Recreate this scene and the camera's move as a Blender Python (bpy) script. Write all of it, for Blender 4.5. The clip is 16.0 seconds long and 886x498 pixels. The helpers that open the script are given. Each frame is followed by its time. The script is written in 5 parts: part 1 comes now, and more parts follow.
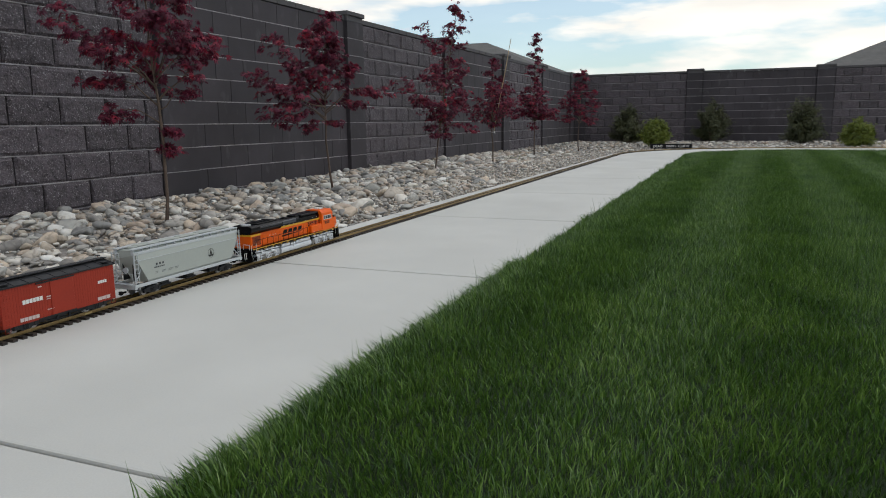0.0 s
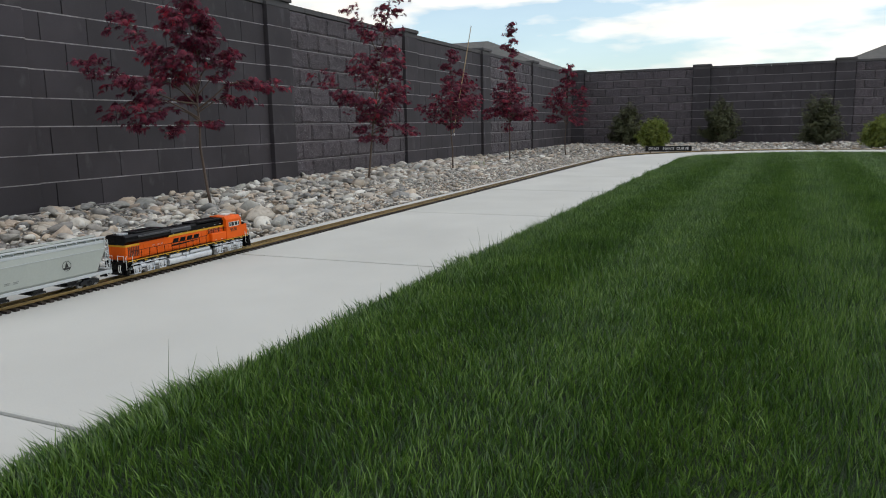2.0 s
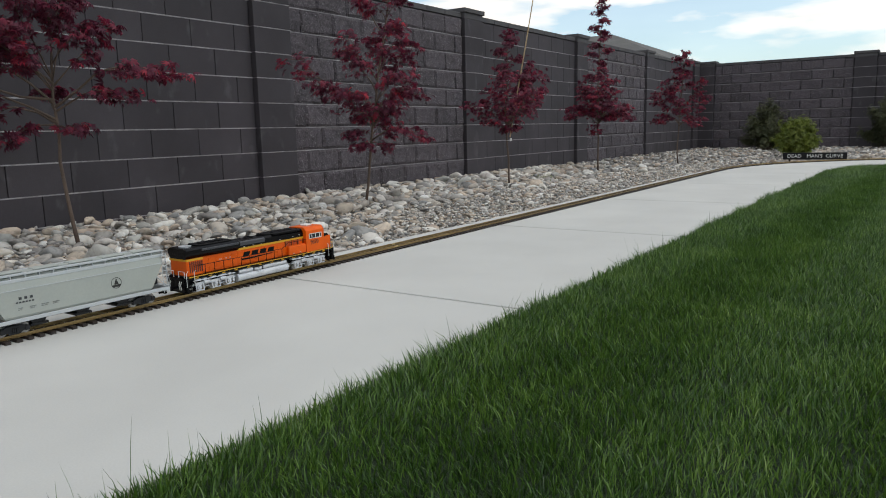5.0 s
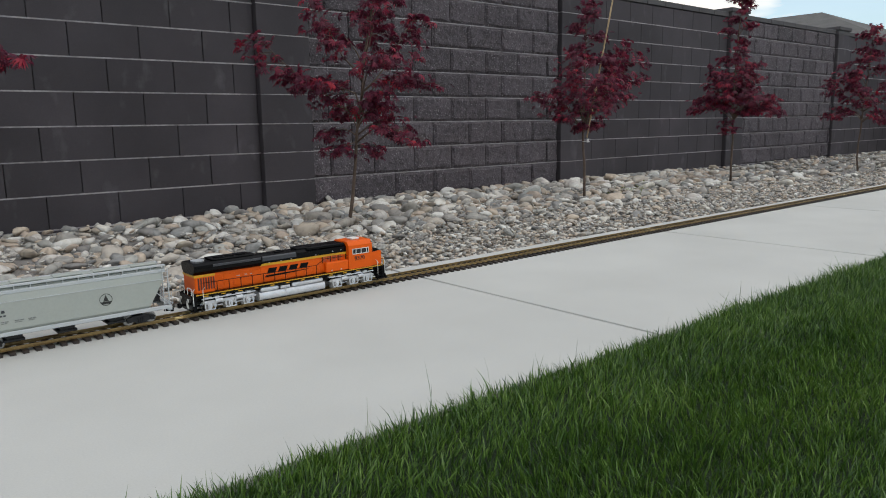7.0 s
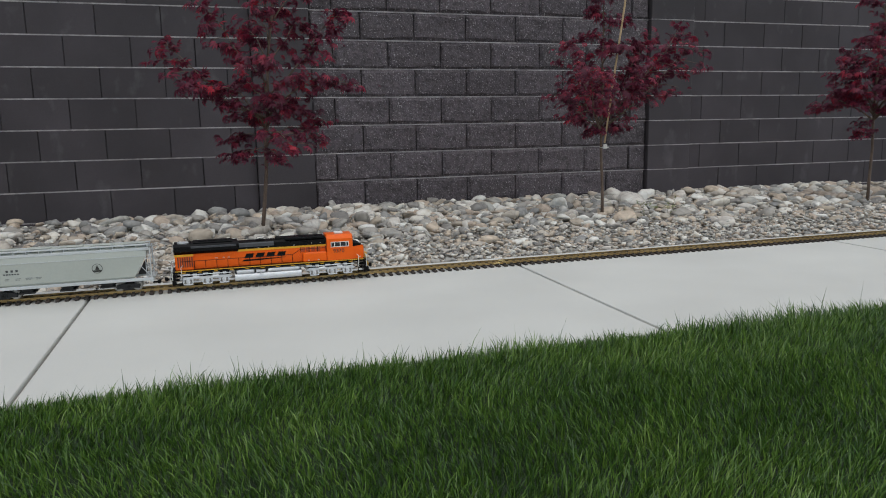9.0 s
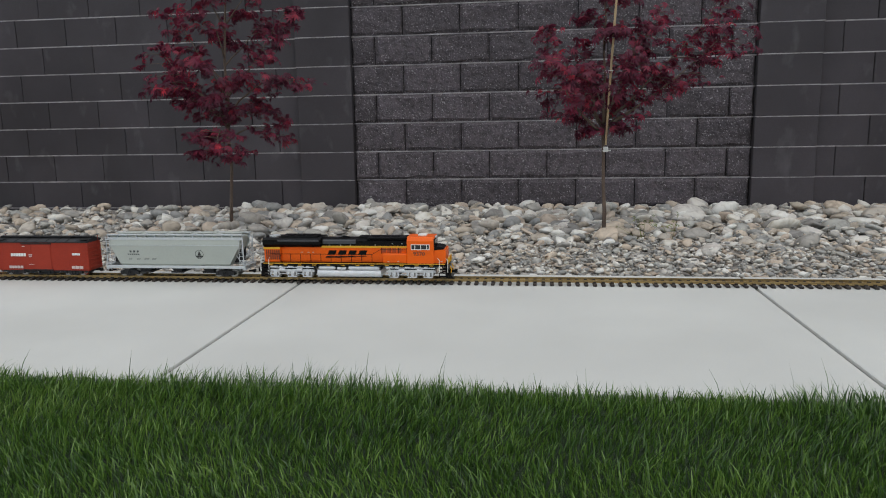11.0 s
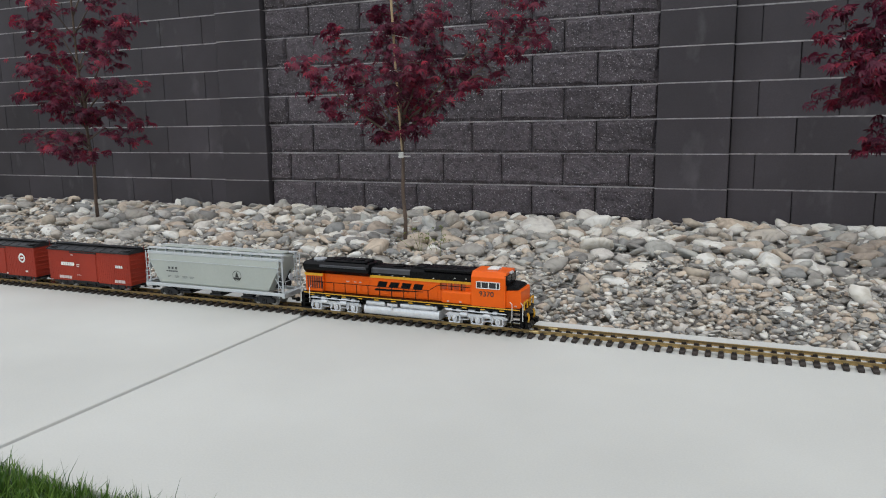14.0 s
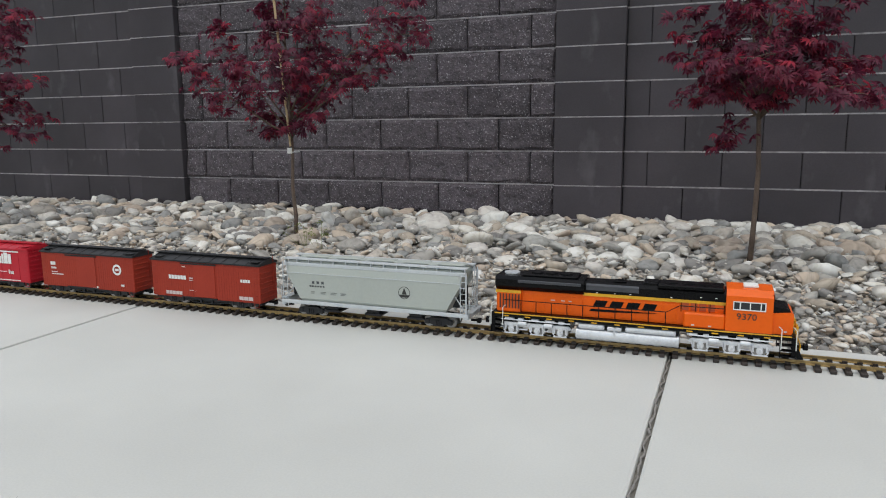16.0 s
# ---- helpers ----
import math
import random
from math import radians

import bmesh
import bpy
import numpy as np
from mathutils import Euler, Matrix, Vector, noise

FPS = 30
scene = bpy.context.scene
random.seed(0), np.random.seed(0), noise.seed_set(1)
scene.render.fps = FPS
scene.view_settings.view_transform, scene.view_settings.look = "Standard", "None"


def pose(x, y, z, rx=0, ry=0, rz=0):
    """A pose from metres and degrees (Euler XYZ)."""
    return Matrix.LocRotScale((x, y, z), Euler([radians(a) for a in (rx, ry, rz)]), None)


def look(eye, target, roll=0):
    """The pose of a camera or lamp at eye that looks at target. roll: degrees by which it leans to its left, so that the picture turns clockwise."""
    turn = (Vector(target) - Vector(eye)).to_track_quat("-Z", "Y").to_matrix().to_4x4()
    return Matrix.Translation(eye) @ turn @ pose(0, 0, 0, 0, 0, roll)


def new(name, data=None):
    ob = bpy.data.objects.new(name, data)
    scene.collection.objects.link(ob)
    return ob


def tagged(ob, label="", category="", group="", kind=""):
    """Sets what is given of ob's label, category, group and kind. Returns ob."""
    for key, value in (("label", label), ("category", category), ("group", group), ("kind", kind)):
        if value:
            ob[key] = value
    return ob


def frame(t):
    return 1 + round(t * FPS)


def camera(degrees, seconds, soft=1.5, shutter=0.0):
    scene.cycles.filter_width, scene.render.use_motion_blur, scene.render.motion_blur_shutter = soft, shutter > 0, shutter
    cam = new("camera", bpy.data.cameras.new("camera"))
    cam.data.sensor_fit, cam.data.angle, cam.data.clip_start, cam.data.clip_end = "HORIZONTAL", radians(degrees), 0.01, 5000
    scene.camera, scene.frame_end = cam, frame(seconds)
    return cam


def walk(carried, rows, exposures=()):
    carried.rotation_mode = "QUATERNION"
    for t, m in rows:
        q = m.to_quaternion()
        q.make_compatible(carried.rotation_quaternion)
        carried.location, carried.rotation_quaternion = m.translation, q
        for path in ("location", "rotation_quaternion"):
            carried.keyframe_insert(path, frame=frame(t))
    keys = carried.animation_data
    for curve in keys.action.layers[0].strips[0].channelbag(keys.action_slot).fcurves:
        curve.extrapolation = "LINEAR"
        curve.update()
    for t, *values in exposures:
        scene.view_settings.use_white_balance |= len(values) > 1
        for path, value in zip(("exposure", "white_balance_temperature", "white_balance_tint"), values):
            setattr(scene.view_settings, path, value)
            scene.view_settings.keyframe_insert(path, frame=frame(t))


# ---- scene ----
cam = camera(63.1, 16.0, soft=1.05)
EXPOSURES = [(0, -0.64), (2, -0.54), (4, -0.50), (6.5, -0.52), (9, -0.47), (11.3, -0.47), (12, -0.55), (13, -0.37), (16, -0.25)]
PATH = [
    (0, (-10.172, -4.532, 0.568), (-8.349, -3.786, 0.222), -0.7),
    (0.5, (-9.689, -4.554, 0.559), (-7.863, -3.813, 0.216), -1.0),
    (1, (-9.237, -4.619, 0.536), (-7.412, -3.874, 0.197), -0.9),
    (1.5, (-8.929, -4.777, 0.55), (-7.116, -4.006, 0.208), -0.9),
    (2, (-8.566, -4.796, 0.533), (-6.763, -3.999, 0.195), -1.1),
    (2.5, (-8.242, -4.868, 0.558), (-6.456, -4.034, 0.216), -0.9),
    (3, (-7.802, -4.779, 0.522), (-6.036, -3.903, 0.187), -1.0),
    (3.5, (-7.484, -4.797, 0.533), (-5.749, -3.859, 0.198), -1.1),
    (4, (-7.127, -4.727, 0.521), (-5.421, -3.739, 0.189), -1.2),
    (6.5, (-5.022, -4.690, 0.541), (-3.633, -3.290, 0.208), -1.15),
    (7, (-4.544, -4.769, 0.559), (-3.273, -3.262, 0.217), -0.9),
    (7.5, (-4.032, -4.959, 0.549), (-2.901, -3.344, 0.211), -0.9),
    (8, (-3.502, -5.139, 0.55), (-2.523, -3.428, 0.213), -0.9),
    (8.5, (-2.991, -5.265, 0.551), (-2.199, -3.46, 0.216), -1.0),
    (9, (-2.458, -5.363, 0.56), (-1.882, -3.477, 0.225), -1.0),
    (11.5, (-0.004, -5.049, 0.563), (-0.454, -3.129, 0.2242), -0.9),
    (12, (0.425, -4.84, 0.582), (-0.191, -2.967, 0.2381), -0.8),
    (12.5, (0.807, -4.626, 0.581), (0.088, -2.788, 0.2409), -0.8),
    (13, (1.126, -4.514, 0.573), (0.383, -2.687, 0.2327), -0.8),
    (13.5, (1.324, -4.485, 0.569), (0.567, -2.664, 0.2264), -0.8),
    (14, (1.484, -4.487, 0.559), (0.714, -2.671, 0.221), -0.8),
    (14.5, (1.613, -4.473, 0.544), (0.839, -2.659, 0.2058), -0.7),
    (15, (1.703, -4.438, 0.536), (0.929, -2.625, 0.2004), -0.7),
    (15.5, (1.798, -4.412, 0.537), (1.036, -2.594, 0.201), -0.7),
    (16, (1.899, -4.378, 0.532), (1.198, -2.535, 0.196), -0.5),
]
walk(cam, [(t, look(eye, target, roll)) for t, eye, target, roll in PATH], EXPOSURES)

# ---- world, sun, exposure ----
world = bpy.data.worlds.new("sky")
scene.world = world
world.use_nodes = True
wn, wl = world.node_tree.nodes, world.node_tree.links
wn.clear()
sky = wn.new("ShaderNodeTexSky")
sky.sky_type, sky.sun_disc = "NISHITA", False
SUN_DIR = Vector((0.10, -0.45, 0.88)).normalized()
sky.sun_elevation = math.asin(SUN_DIR.z)
sky.sun_rotation = math.atan2(SUN_DIR.x, SUN_DIR.y)
coord = wn.new("ShaderNodeTexCoord")
stretch = wn.new("ShaderNodeMapping")
stretch.inputs["Scale"].default_value = (1.0, 1.0, 4.5)
stretch.inputs["Location"].default_value = (1.7, 0.4, 0.9)
clouds = wn.new("ShaderNodeTexNoise")
clouds.inputs["Scale"].default_value, clouds.inputs["Detail"].default_value = 3.4, 7.0
clouds.inputs["Roughness"].default_value = 0.55
cover = wn.new("ShaderNodeValToRGB")
cover.color_ramp.elements[0].position, cover.color_ramp.elements[1].position = 0.47, 0.57
cover.color_ramp.elements[0].color = (0.26, 0.26, 0.26, 1)
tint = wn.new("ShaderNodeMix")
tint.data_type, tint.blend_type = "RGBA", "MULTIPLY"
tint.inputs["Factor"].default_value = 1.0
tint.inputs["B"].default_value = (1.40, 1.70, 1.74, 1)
shade = wn.new("ShaderNodeTexNoise")
shade.inputs["Scale"].default_value, shade.inputs["Detail"].default_value = 5.0, 4.0
shade_ramp = wn.new("ShaderNodeValToRGB")
shade_ramp.color_ramp.elements[0].color, shade_ramp.color_ramp.elements[1].color = (11.3, 10.9, 10.2, 1), (13.2, 12.7, 11.8, 1)
shade_ramp.color_ramp.elements[0].position, shade_ramp.color_ramp.elements[1].position = 0.35, 0.6
blend = wn.new("ShaderNodeMix")
blend.data_type = "RGBA"
back = wn.new("ShaderNodeBackground")
back.inputs["Strength"].default_value = 0.135
wo = wn.new("ShaderNodeOutputWorld")
wl.new(coord.outputs["Generated"], stretch.inputs["Vector"])
wl.new(stretch.outputs["Vector"], clouds.inputs["Vector"])
wl.new(stretch.outputs["Vector"], shade.inputs["Vector"])
wl.new(clouds.outputs["Fac"], cover.inputs["Fac"])
wl.new(shade.outputs["Fac"], shade_ramp.inputs["Fac"])
wl.new(cover.outputs["Color"], blend.inputs["Factor"])
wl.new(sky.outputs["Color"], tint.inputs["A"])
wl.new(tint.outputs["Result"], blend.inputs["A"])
wl.new(shade_ramp.outputs["Color"], blend.inputs["B"])
wl.new(blend.outputs["Result"], back.inputs["Color"])
wl.new(back.outputs["Background"], wo.inputs["Surface"])
sun = new("sun", bpy.data.lights.new("sun", "SUN"))
sun.data.energy, sun.data.angle, sun.data.color = 1.0, radians(40), (1.0, 0.96, 0.90)
sun.matrix_world = look(SUN_DIR * 30, (0, 0, 0))


# ---- materials ----
def mat(name, base, dark=None, rough=0.6, metal=0.0, scale=20.0, fine=120.0, bump=0.0, depth=0.002, spots=0.0, island=0.0, rand=0.0,
        stain=0.0, scuff=0.0, coat=0.0, spec=0.5):
    """Two scales of variation over a base colour, with fine relief. rand / island: how far single pieces differ in brightness."""
    m = bpy.data.materials.new(name)
    m.use_nodes = True
    n, l = m.node_tree.nodes, m.node_tree.links
    b = n["Principled BSDF"]
    b.inputs["Roughness"].default_value, b.inputs["Metallic"].default_value = rough, metal
    b.inputs["Coat Weight"].default_value, b.inputs["Specular IOR Level"].default_value = coat, spec
    dark = dark or tuple(c * 0.72 for c in base)
    tc = n.new("ShaderNodeTexCoord")
    big, small = n.new("ShaderNodeTexNoise"), n.new("ShaderNodeTexNoise")
    big.inputs["Scale"].default_value, big.inputs["Detail"].default_value = scale, 5
    small.inputs["Scale"].default_value, small.inputs["Detail"].default_value = fine, 3
    geo = n.new("ShaderNodeNewGeometry")
    l.new(geo.outputs["Position"], big.inputs["Vector"])
    l.new(tc.outputs["Object"], small.inputs["Vector"])
    mix = n.new("ShaderNodeMix")
    mix.data_type = "RGBA"
    mix.inputs["A"].default_value, mix.inputs["B"].default_value = (*dark, 1), (*base, 1)
    spread = n.new("ShaderNodeMapRange")
    spread.inputs["From Min"].default_value, spread.inputs["From Max"].default_value = 0.32, 0.68
    add = n.new("ShaderNodeMath")
    add.operation = "MULTIPLY_ADD"
    add.inputs[1].default_value = 0.45
    l.new(small.outputs["Fac"], add.inputs[0])
    half = n.new("ShaderNodeMath")
    half.operation, half.inputs[1].default_value = "MULTIPLY", 0.55
    l.new(big.outputs["Fac"], half.inputs[0])
    l.new(half.outputs[0], add.inputs[2])
    l.new(add.outputs[0], spread.inputs["Value"])
    l.new(spread.outputs["Result"], mix.inputs["Factor"])
    out = mix.outputs["Result"]
    if rand or island:
        src = n.new("ShaderNodeObjectInfo").outputs["Random"] if rand else geo.outputs["Random Per Island"]
        amount = rand or island
        mr = n.new("ShaderNodeMapRange")
        mr.inputs["To Min"].default_value, mr.inputs["To Max"].default_value = 1 - amount, 1 + amount
        l.new(src, mr.inputs["Value"])
        hs = n.new("ShaderNodeHueSaturation")
        l.new(out, hs.inputs["Color"])
        l.new(mr.outputs["Result"], hs.inputs["Value"])
        out = hs.outputs["Color"]
    if spots:
        vo = n.new("ShaderNodeTexNoise")
        vo.inputs["Scale"].default_value, vo.inputs["Detail"].default_value = 95, 3
        l.new(geo.outputs["Position"], vo.inputs["Vector"])
        ra = n.new("ShaderNodeMapRange")
        ra.inputs["From Min"].default_value, ra.inputs["From Max"].default_value = 0.60, 0.68
        ra.inputs["To Max"].default_value = spots
        l.new(vo.outputs["Fac"], ra.inputs["Value"])
        sm = n.new("ShaderNodeMix")
        sm.data_type = "RGBA"
        sm.inputs["B"].default_value = (0.46, 0.44, 0.45, 1)
        l.new(ra.outputs["Result"], sm.inputs["Factor"])
        l.new(out, sm.inputs["A"])
        out = sm.outputs["Result"]
    if stain:
        st = n.new("ShaderNodeTexNoise")
        st.inputs["Scale"].default_value, st.inputs["Detail"].default_value = 1.1, 6
        l.new(geo.outputs["Position"], st.inputs["Vector"])
        ra = n.new("ShaderNodeMapRange")
        ra.inputs["From Min"].default_value, ra.inputs["From Max"].default_value = 0.35, 0.7
        ra.inputs["To Min"].default_value, ra.inputs["To Max"].default_value = 1 - stain, 1 + stain
        l.new(st.outputs["Fac"], ra.inputs["Value"])
        hs = n.new("ShaderNodeHueSaturation")
        l.new(out, hs.inputs["Color"])
        l.new(ra.outputs["Result"], hs.inputs["Value"])
        out = hs.outputs["Color"]
    if scuff:
        mp = n.new("ShaderNodeMapping")
        mp.inputs["Scale"].default_value = (7.0, 7.0, 4.0)
        sc = n.new("ShaderNodeTexNoise")
        sc.inputs["Scale"].default_value, sc.inputs["Detail"].default_value = 1.0, 7
        l.new(geo.outputs["Position"], mp.inputs["Vector"])
        l.new(mp.outputs["Vector"], sc.inputs["Vector"])
        ra = n.new("ShaderNodeMapRange")
        ra.inputs["From Min"].default_value, ra.inputs["From Max"].default_value = 0.60, 0.80
        ra.inputs["To Max"].default_value = scuff
        l.new(sc.outputs["Fac"], ra.inputs["Value"])
        sm = n.new("ShaderNodeMix")
        sm.data_type = "RGBA"
        sm.inputs["B"].default_value = (0.27, 0.26, 0.265, 1)
        l.new(ra.outputs["Result"], sm.inputs["Factor"])
        l.new(out, sm.inputs["A"])
        out = sm.outputs["Result"]
    l.new(out, b.inputs["Base Color"])
    if bump:
        bu = n.new("ShaderNodeBump")
        bu.inputs["Strength"].default_value, bu.inputs["Distance"].default_value = bump, depth
        l.new(add.outputs[0], bu.inputs["Height"])
        l.new(bu.outputs["Normal"], b.inputs["Normal"])
    return m


def leafy(name, colours, rough=0.55, glow=0.35, scale=8.0, patchy=0.4):
    """Thin leaves: colour differs from leaf to leaf; some light passes through."""
    m = bpy.data.materials.new(name)
    m.use_nodes = True
    n, l = m.node_tree.nodes, m.node_tree.links
    b = n["Principled BSDF"]
    b.inputs["Roughness"].default_value = rough
    geo = n.new("ShaderNodeNewGeometry")
    ramp = n.new("ShaderNodeValToRGB")
    el = ramp.color_ramp.elements
    el[0].color, el[1].color = (*colours[0], 1), (*colours[-1], 1)
    for i, c in enumerate(colours[1:-1], 1):
        el.new(i / (len(colours) - 1)).color = (*c, 1)
    patch = n.new("ShaderNodeTexNoise")
    patch.inputs["Scale"].default_value, patch.inputs["Detail"].default_value = scale, 3
    l.new(geo.outputs["Position"], patch.inputs["Vector"])
    ad = n.new("ShaderNodeMath")
    ad.operation, ad.inputs[1].default_value = "MULTIPLY_ADD", 0.6
    l.new(geo.outputs["Random Per Island"], ad.inputs[0])
    mp = n.new("ShaderNodeMapRange")
    mp.inputs["From Min"].default_value, mp.inputs["From Max"].default_value, mp.inputs["To Max"].default_value = 0.3, 0.7, patchy
    l.new(patch.outputs["Fac"], mp.inputs["Value"])
    l.new(mp.outputs["Result"], ad.inputs[2])
    l.new(ad.outputs[0], ramp.inputs["Fac"])
    l.new(ramp.outputs["Color"], b.inputs["Base Color"])
    tr = n.new("ShaderNodeBsdfTranslucent")
    l.new(ramp.outputs["Color"], tr.inputs["Color"])
    ms = n.new("ShaderNodeMixShader")
    ms.inputs["Fac"].default_value = glow
    l.new(b.outputs["BSDF"], ms.inputs[1])
    l.new(tr.outputs["BSDF"], ms.inputs[2])
    l.new(ms.outputs["Shader"], n["Material Output"].inputs["Surface"])
    return m


def stony(name):
    """River stones: greys, tans and a few whites, stone by stone."""
    m = mat(name, (0.4, 0.38, 0.35), rough=0.72, scale=30, fine=5, bump=0.3, depth=0.004)
    n, l = m.node_tree.nodes, m.node_tree.links
    b = n["Principled BSDF"]
    old = b.inputs["Base Color"].links[0].from_socket
    return m, n, l, b, old


def stone_material(name, per_object):
    m, n, l, b, old = stony(name)
    src = n.new("ShaderNodeObjectInfo").outputs["Random"] if per_object else n.new("ShaderNodeNewGeometry").outputs["Random Per Island"]
    ramp = n.new("ShaderNodeValToRGB")
    ramp.color_ramp.interpolation = "CONSTANT"
    el = ramp.color_ramp.elements
    tones = [(0.390, 0.378, 0.360), (0.535, 0.509, 0.467), (0.672, 0.651, 0.614), (0.488, 0.433, 0.368), (0.325, 0.332, 0.334), (0.583, 0.525, 0.452),
             (0.714, 0.704, 0.677), (0.420, 0.412, 0.394), (0.520, 0.449, 0.378), (0.620, 0.600, 0.578), (0.284, 0.277, 0.271), (0.457, 0.462, 0.446)]
    el[0].color, el[1].color, el[1].position = (*tones[0], 1), (*tones[1], 1), 1 / 12
    for i in range(2, 12):
        el.new(i / 12).color = (*tones[i], 1)
    l.new(src, ramp.inputs["Fac"])
    mu = n.new("ShaderNodeMix")
    mu.data_type, mu.blend_type = "RGBA", "OVERLAY"
    mu.inputs["Factor"].default_value = 0.75
    # pale veins and dark bands run through some of the stones
    vein = n.new("ShaderNodeTexNoise")
    vein.inputs["Scale"].default_value, vein.inputs["Detail"].default_value, vein.inputs["Distortion"].default_value = 17.0, 6.0, 1.6
    l.new(n.new("ShaderNodeNewGeometry").outputs["Position"], vein.inputs["Vector"])
    band = n.new("ShaderNodeValToRGB")
    be = band.color_ramp.elements
    be[0].position, be[0].color = 0.34, (0.24, 0.235, 0.225, 1)
    be[1].position, be[1].color = 0.64, (0.66, 0.655, 0.64, 1)
    be.new(0.47).color = (0.5, 0.5, 0.5, 1)
    l.new(vein.outputs["Fac"], band.inputs["Fac"])
    streak = n.new("ShaderNodeMix")
    streak.data_type, streak.blend_type = "RGBA", "OVERLAY"
    streak.inputs["Factor"].default_value = 0.5
    l.new(mu.outputs["Result"], streak.inputs["A"])
    l.new(band.outputs["Color"], streak.inputs["B"])
    l.new(ramp.outputs["Color"], mu.inputs["A"])
    l.new(old, mu.inputs["B"])
    l.new(streak.outputs["Result"], b.inputs["Base Color"])
    return m


M_CONC = mat("broom-finished concrete", (0.530, 0.528, 0.498), (0.468, 0.465, 0.438), rough=0.85, scale=2.2, fine=260, bump=0.25, depth=0.001, stain=0.03)
M_GROOVE = mat("weathered joint concrete", (0.24, 0.225, 0.20), rough=0.95, scale=14, fine=150, bump=0.3)
M_SMOOTH = mat("dark smooth block", (0.0515, 0.0440, 0.0505), (0.0360, 0.0310, 0.0355), rough=0.8, scale=3, fine=160, bump=0.25, depth=0.002, rand=0.14, stain=0.20, scuff=0.20)
M_SPLIT = mat("dark split-face block", (0.106, 0.089, 0.101), (0.036, 0.030, 0.034), rough=0.85, scale=26, fine=70, bump=1.0, depth=0.020, rand=0.18, spots=0.48)
M_SMOOTH_J = mat("dark smooth block far", (0.0515, 0.0440, 0.0505), (0.0360, 0.0310, 0.0355), rough=0.8, scale=3, fine=160, bump=0.25, depth=0.002, island=0.14, stain=0.20, scuff=0.20)
M_SPLIT_J = mat("dark split-face block far", (0.106, 0.089, 0.101), (0.036, 0.030, 0.034), rough=0.85, scale=26, fine=70, bump=1.0, depth=0.020, island=0.2, spots=0.48)
# level joints only: the light caught on block ledges is painted into the mortar
M_MORTAR_LIT = mat("mortar with ledge light", (0.42, 0.395, 0.40), (0.12, 0.11, 0.115), rough=0.9, scale=3.5, fine=30, bump=0.4, depth=0.002)
M_BACKWALL = mat("dark mortar bed", (0.022, 0.02, 0.021), rough=0.95, scale=8, fine=90)
M_CAP = mat("block cap", (0.085, 0.08, 0.083), rough=0.8, scale=5, fine=120, bump=0.3, rand=0.06)
M_SOIL = mat("soil and fine gravel", (0.30, 0.28, 0.26), (0.16, 0.148, 0.135), rough=0.95, scale=25, fine=240, bump=0.8, depth=0.006)
# thatch colour is darkened to stand for the shade between the blades
M_LAWN = mat("shade-darkened grass thatch", (0.020, 0.047, 0.010), (0.009, 0.021, 0.005), rough=0.95, scale=30, fine=420, bump=1.0, depth=0.02)
M_STONE = stone_material("river stone", False)
M_COBBLE = stone_material("river cobble", True)
M_RAIL = mat("weathered brass rail", (0.45, 0.33, 0.15), (0.24, 0.165, 0.08), rough=0.42, metal=0.85, scale=9, fine=200)
M_TIE = mat("dark brown plastic tie", (0.030, 0.020, 0.015), (0.016, 0.011, 0.009), rough=0.6, scale=30, fine=300, rand=0.25)
M_TIE_J = mat("dark brown plastic tie far", (0.030, 0.020, 0.015), (0.016, 0.011, 0.009), rough=0.6, scale=30, fine=300, island=0.25)
M_BARK = mat("maple bark", (0.15, 0.105, 0.078), (0.075, 0.052, 0.040), rough=0.85, scale=18, fine=160, bump=0.6, depth=0.003)
M_MAPLE = leafy("red maple leaf", [(0.046, 0.010, 0.022), (0.085, 0.012, 0.032), (0.130, 0.015, 0.042), (0.23, 0.019, 0.048), (0.50, 0.022, 0.045)], glow=0.40)
M_GRASS = leafy("grass blade", [(0.0135, 0.036, 0.0075), (0.037, 0.089, 0.014), (0.076, 0.154, 0.0215), (0.150, 0.250, 0.045), (0.29, 0.35, 0.125)], rough=0.36, glow=0.24, scale=3.2, patchy=0.27)
M_CONIFER = leafy("dark evergreen sprig", [(0.026, 0.036, 0.012), (0.056, 0.066, 0.022), (0.105, 0.105, 0.042)], glow=0.15, scale=10)
M_LIME = leafy("yellow-green sprig", [(0.07, 0.10, 0.012), (0.14, 0.18, 0.02), (0.22, 0.25, 0.04)], glow=0.3, scale=10)
M_WHITE = mat("white plastic", (0.78, 0.77, 0.74), rough=0.5, scale=20, fine=200)
M_STAKE = mat("pale pine stake", (0.55, 0.40, 0.24), (0.40, 0.28, 0.16), rough=0.8, scale=30, fine=150, bump=0.3)
M_SIGN = mat("black painted board", (0.008, 0.008, 0.009), rough=0.5, spec=0.2, scale=15, fine=120)
M_SHINGLE = mat("grey roof shingle", (0.13, 0.125, 0.12), (0.08, 0.078, 0.075), rough=0.9, scale=3, fine=60, bump=0.4, depth=0.01)
M_STUCCO = mat("beige stucco", (0.42, 0.38, 0.32), rough=0.9, scale=2, fine=80, bump=0.3)
M_ORANGE = mat("orange locomotive paint", (0.76, 0.112, 0.004), (0.68, 0.095, 0.003), rough=0.38, scale=20, fine=150, coat=0.05, spec=0.2)
M_BLACK = mat("black locomotive paint", (0.0045, 0.0045, 0.005), (0.003, 0.003, 0.0035), rough=0.26, scale=25, fine=150, spec=0.14)
M_DARKGREY = mat("dark grey grille", (0.05, 0.052, 0.06), rough=0.40, scale=25, fine=400, bump=0.5)
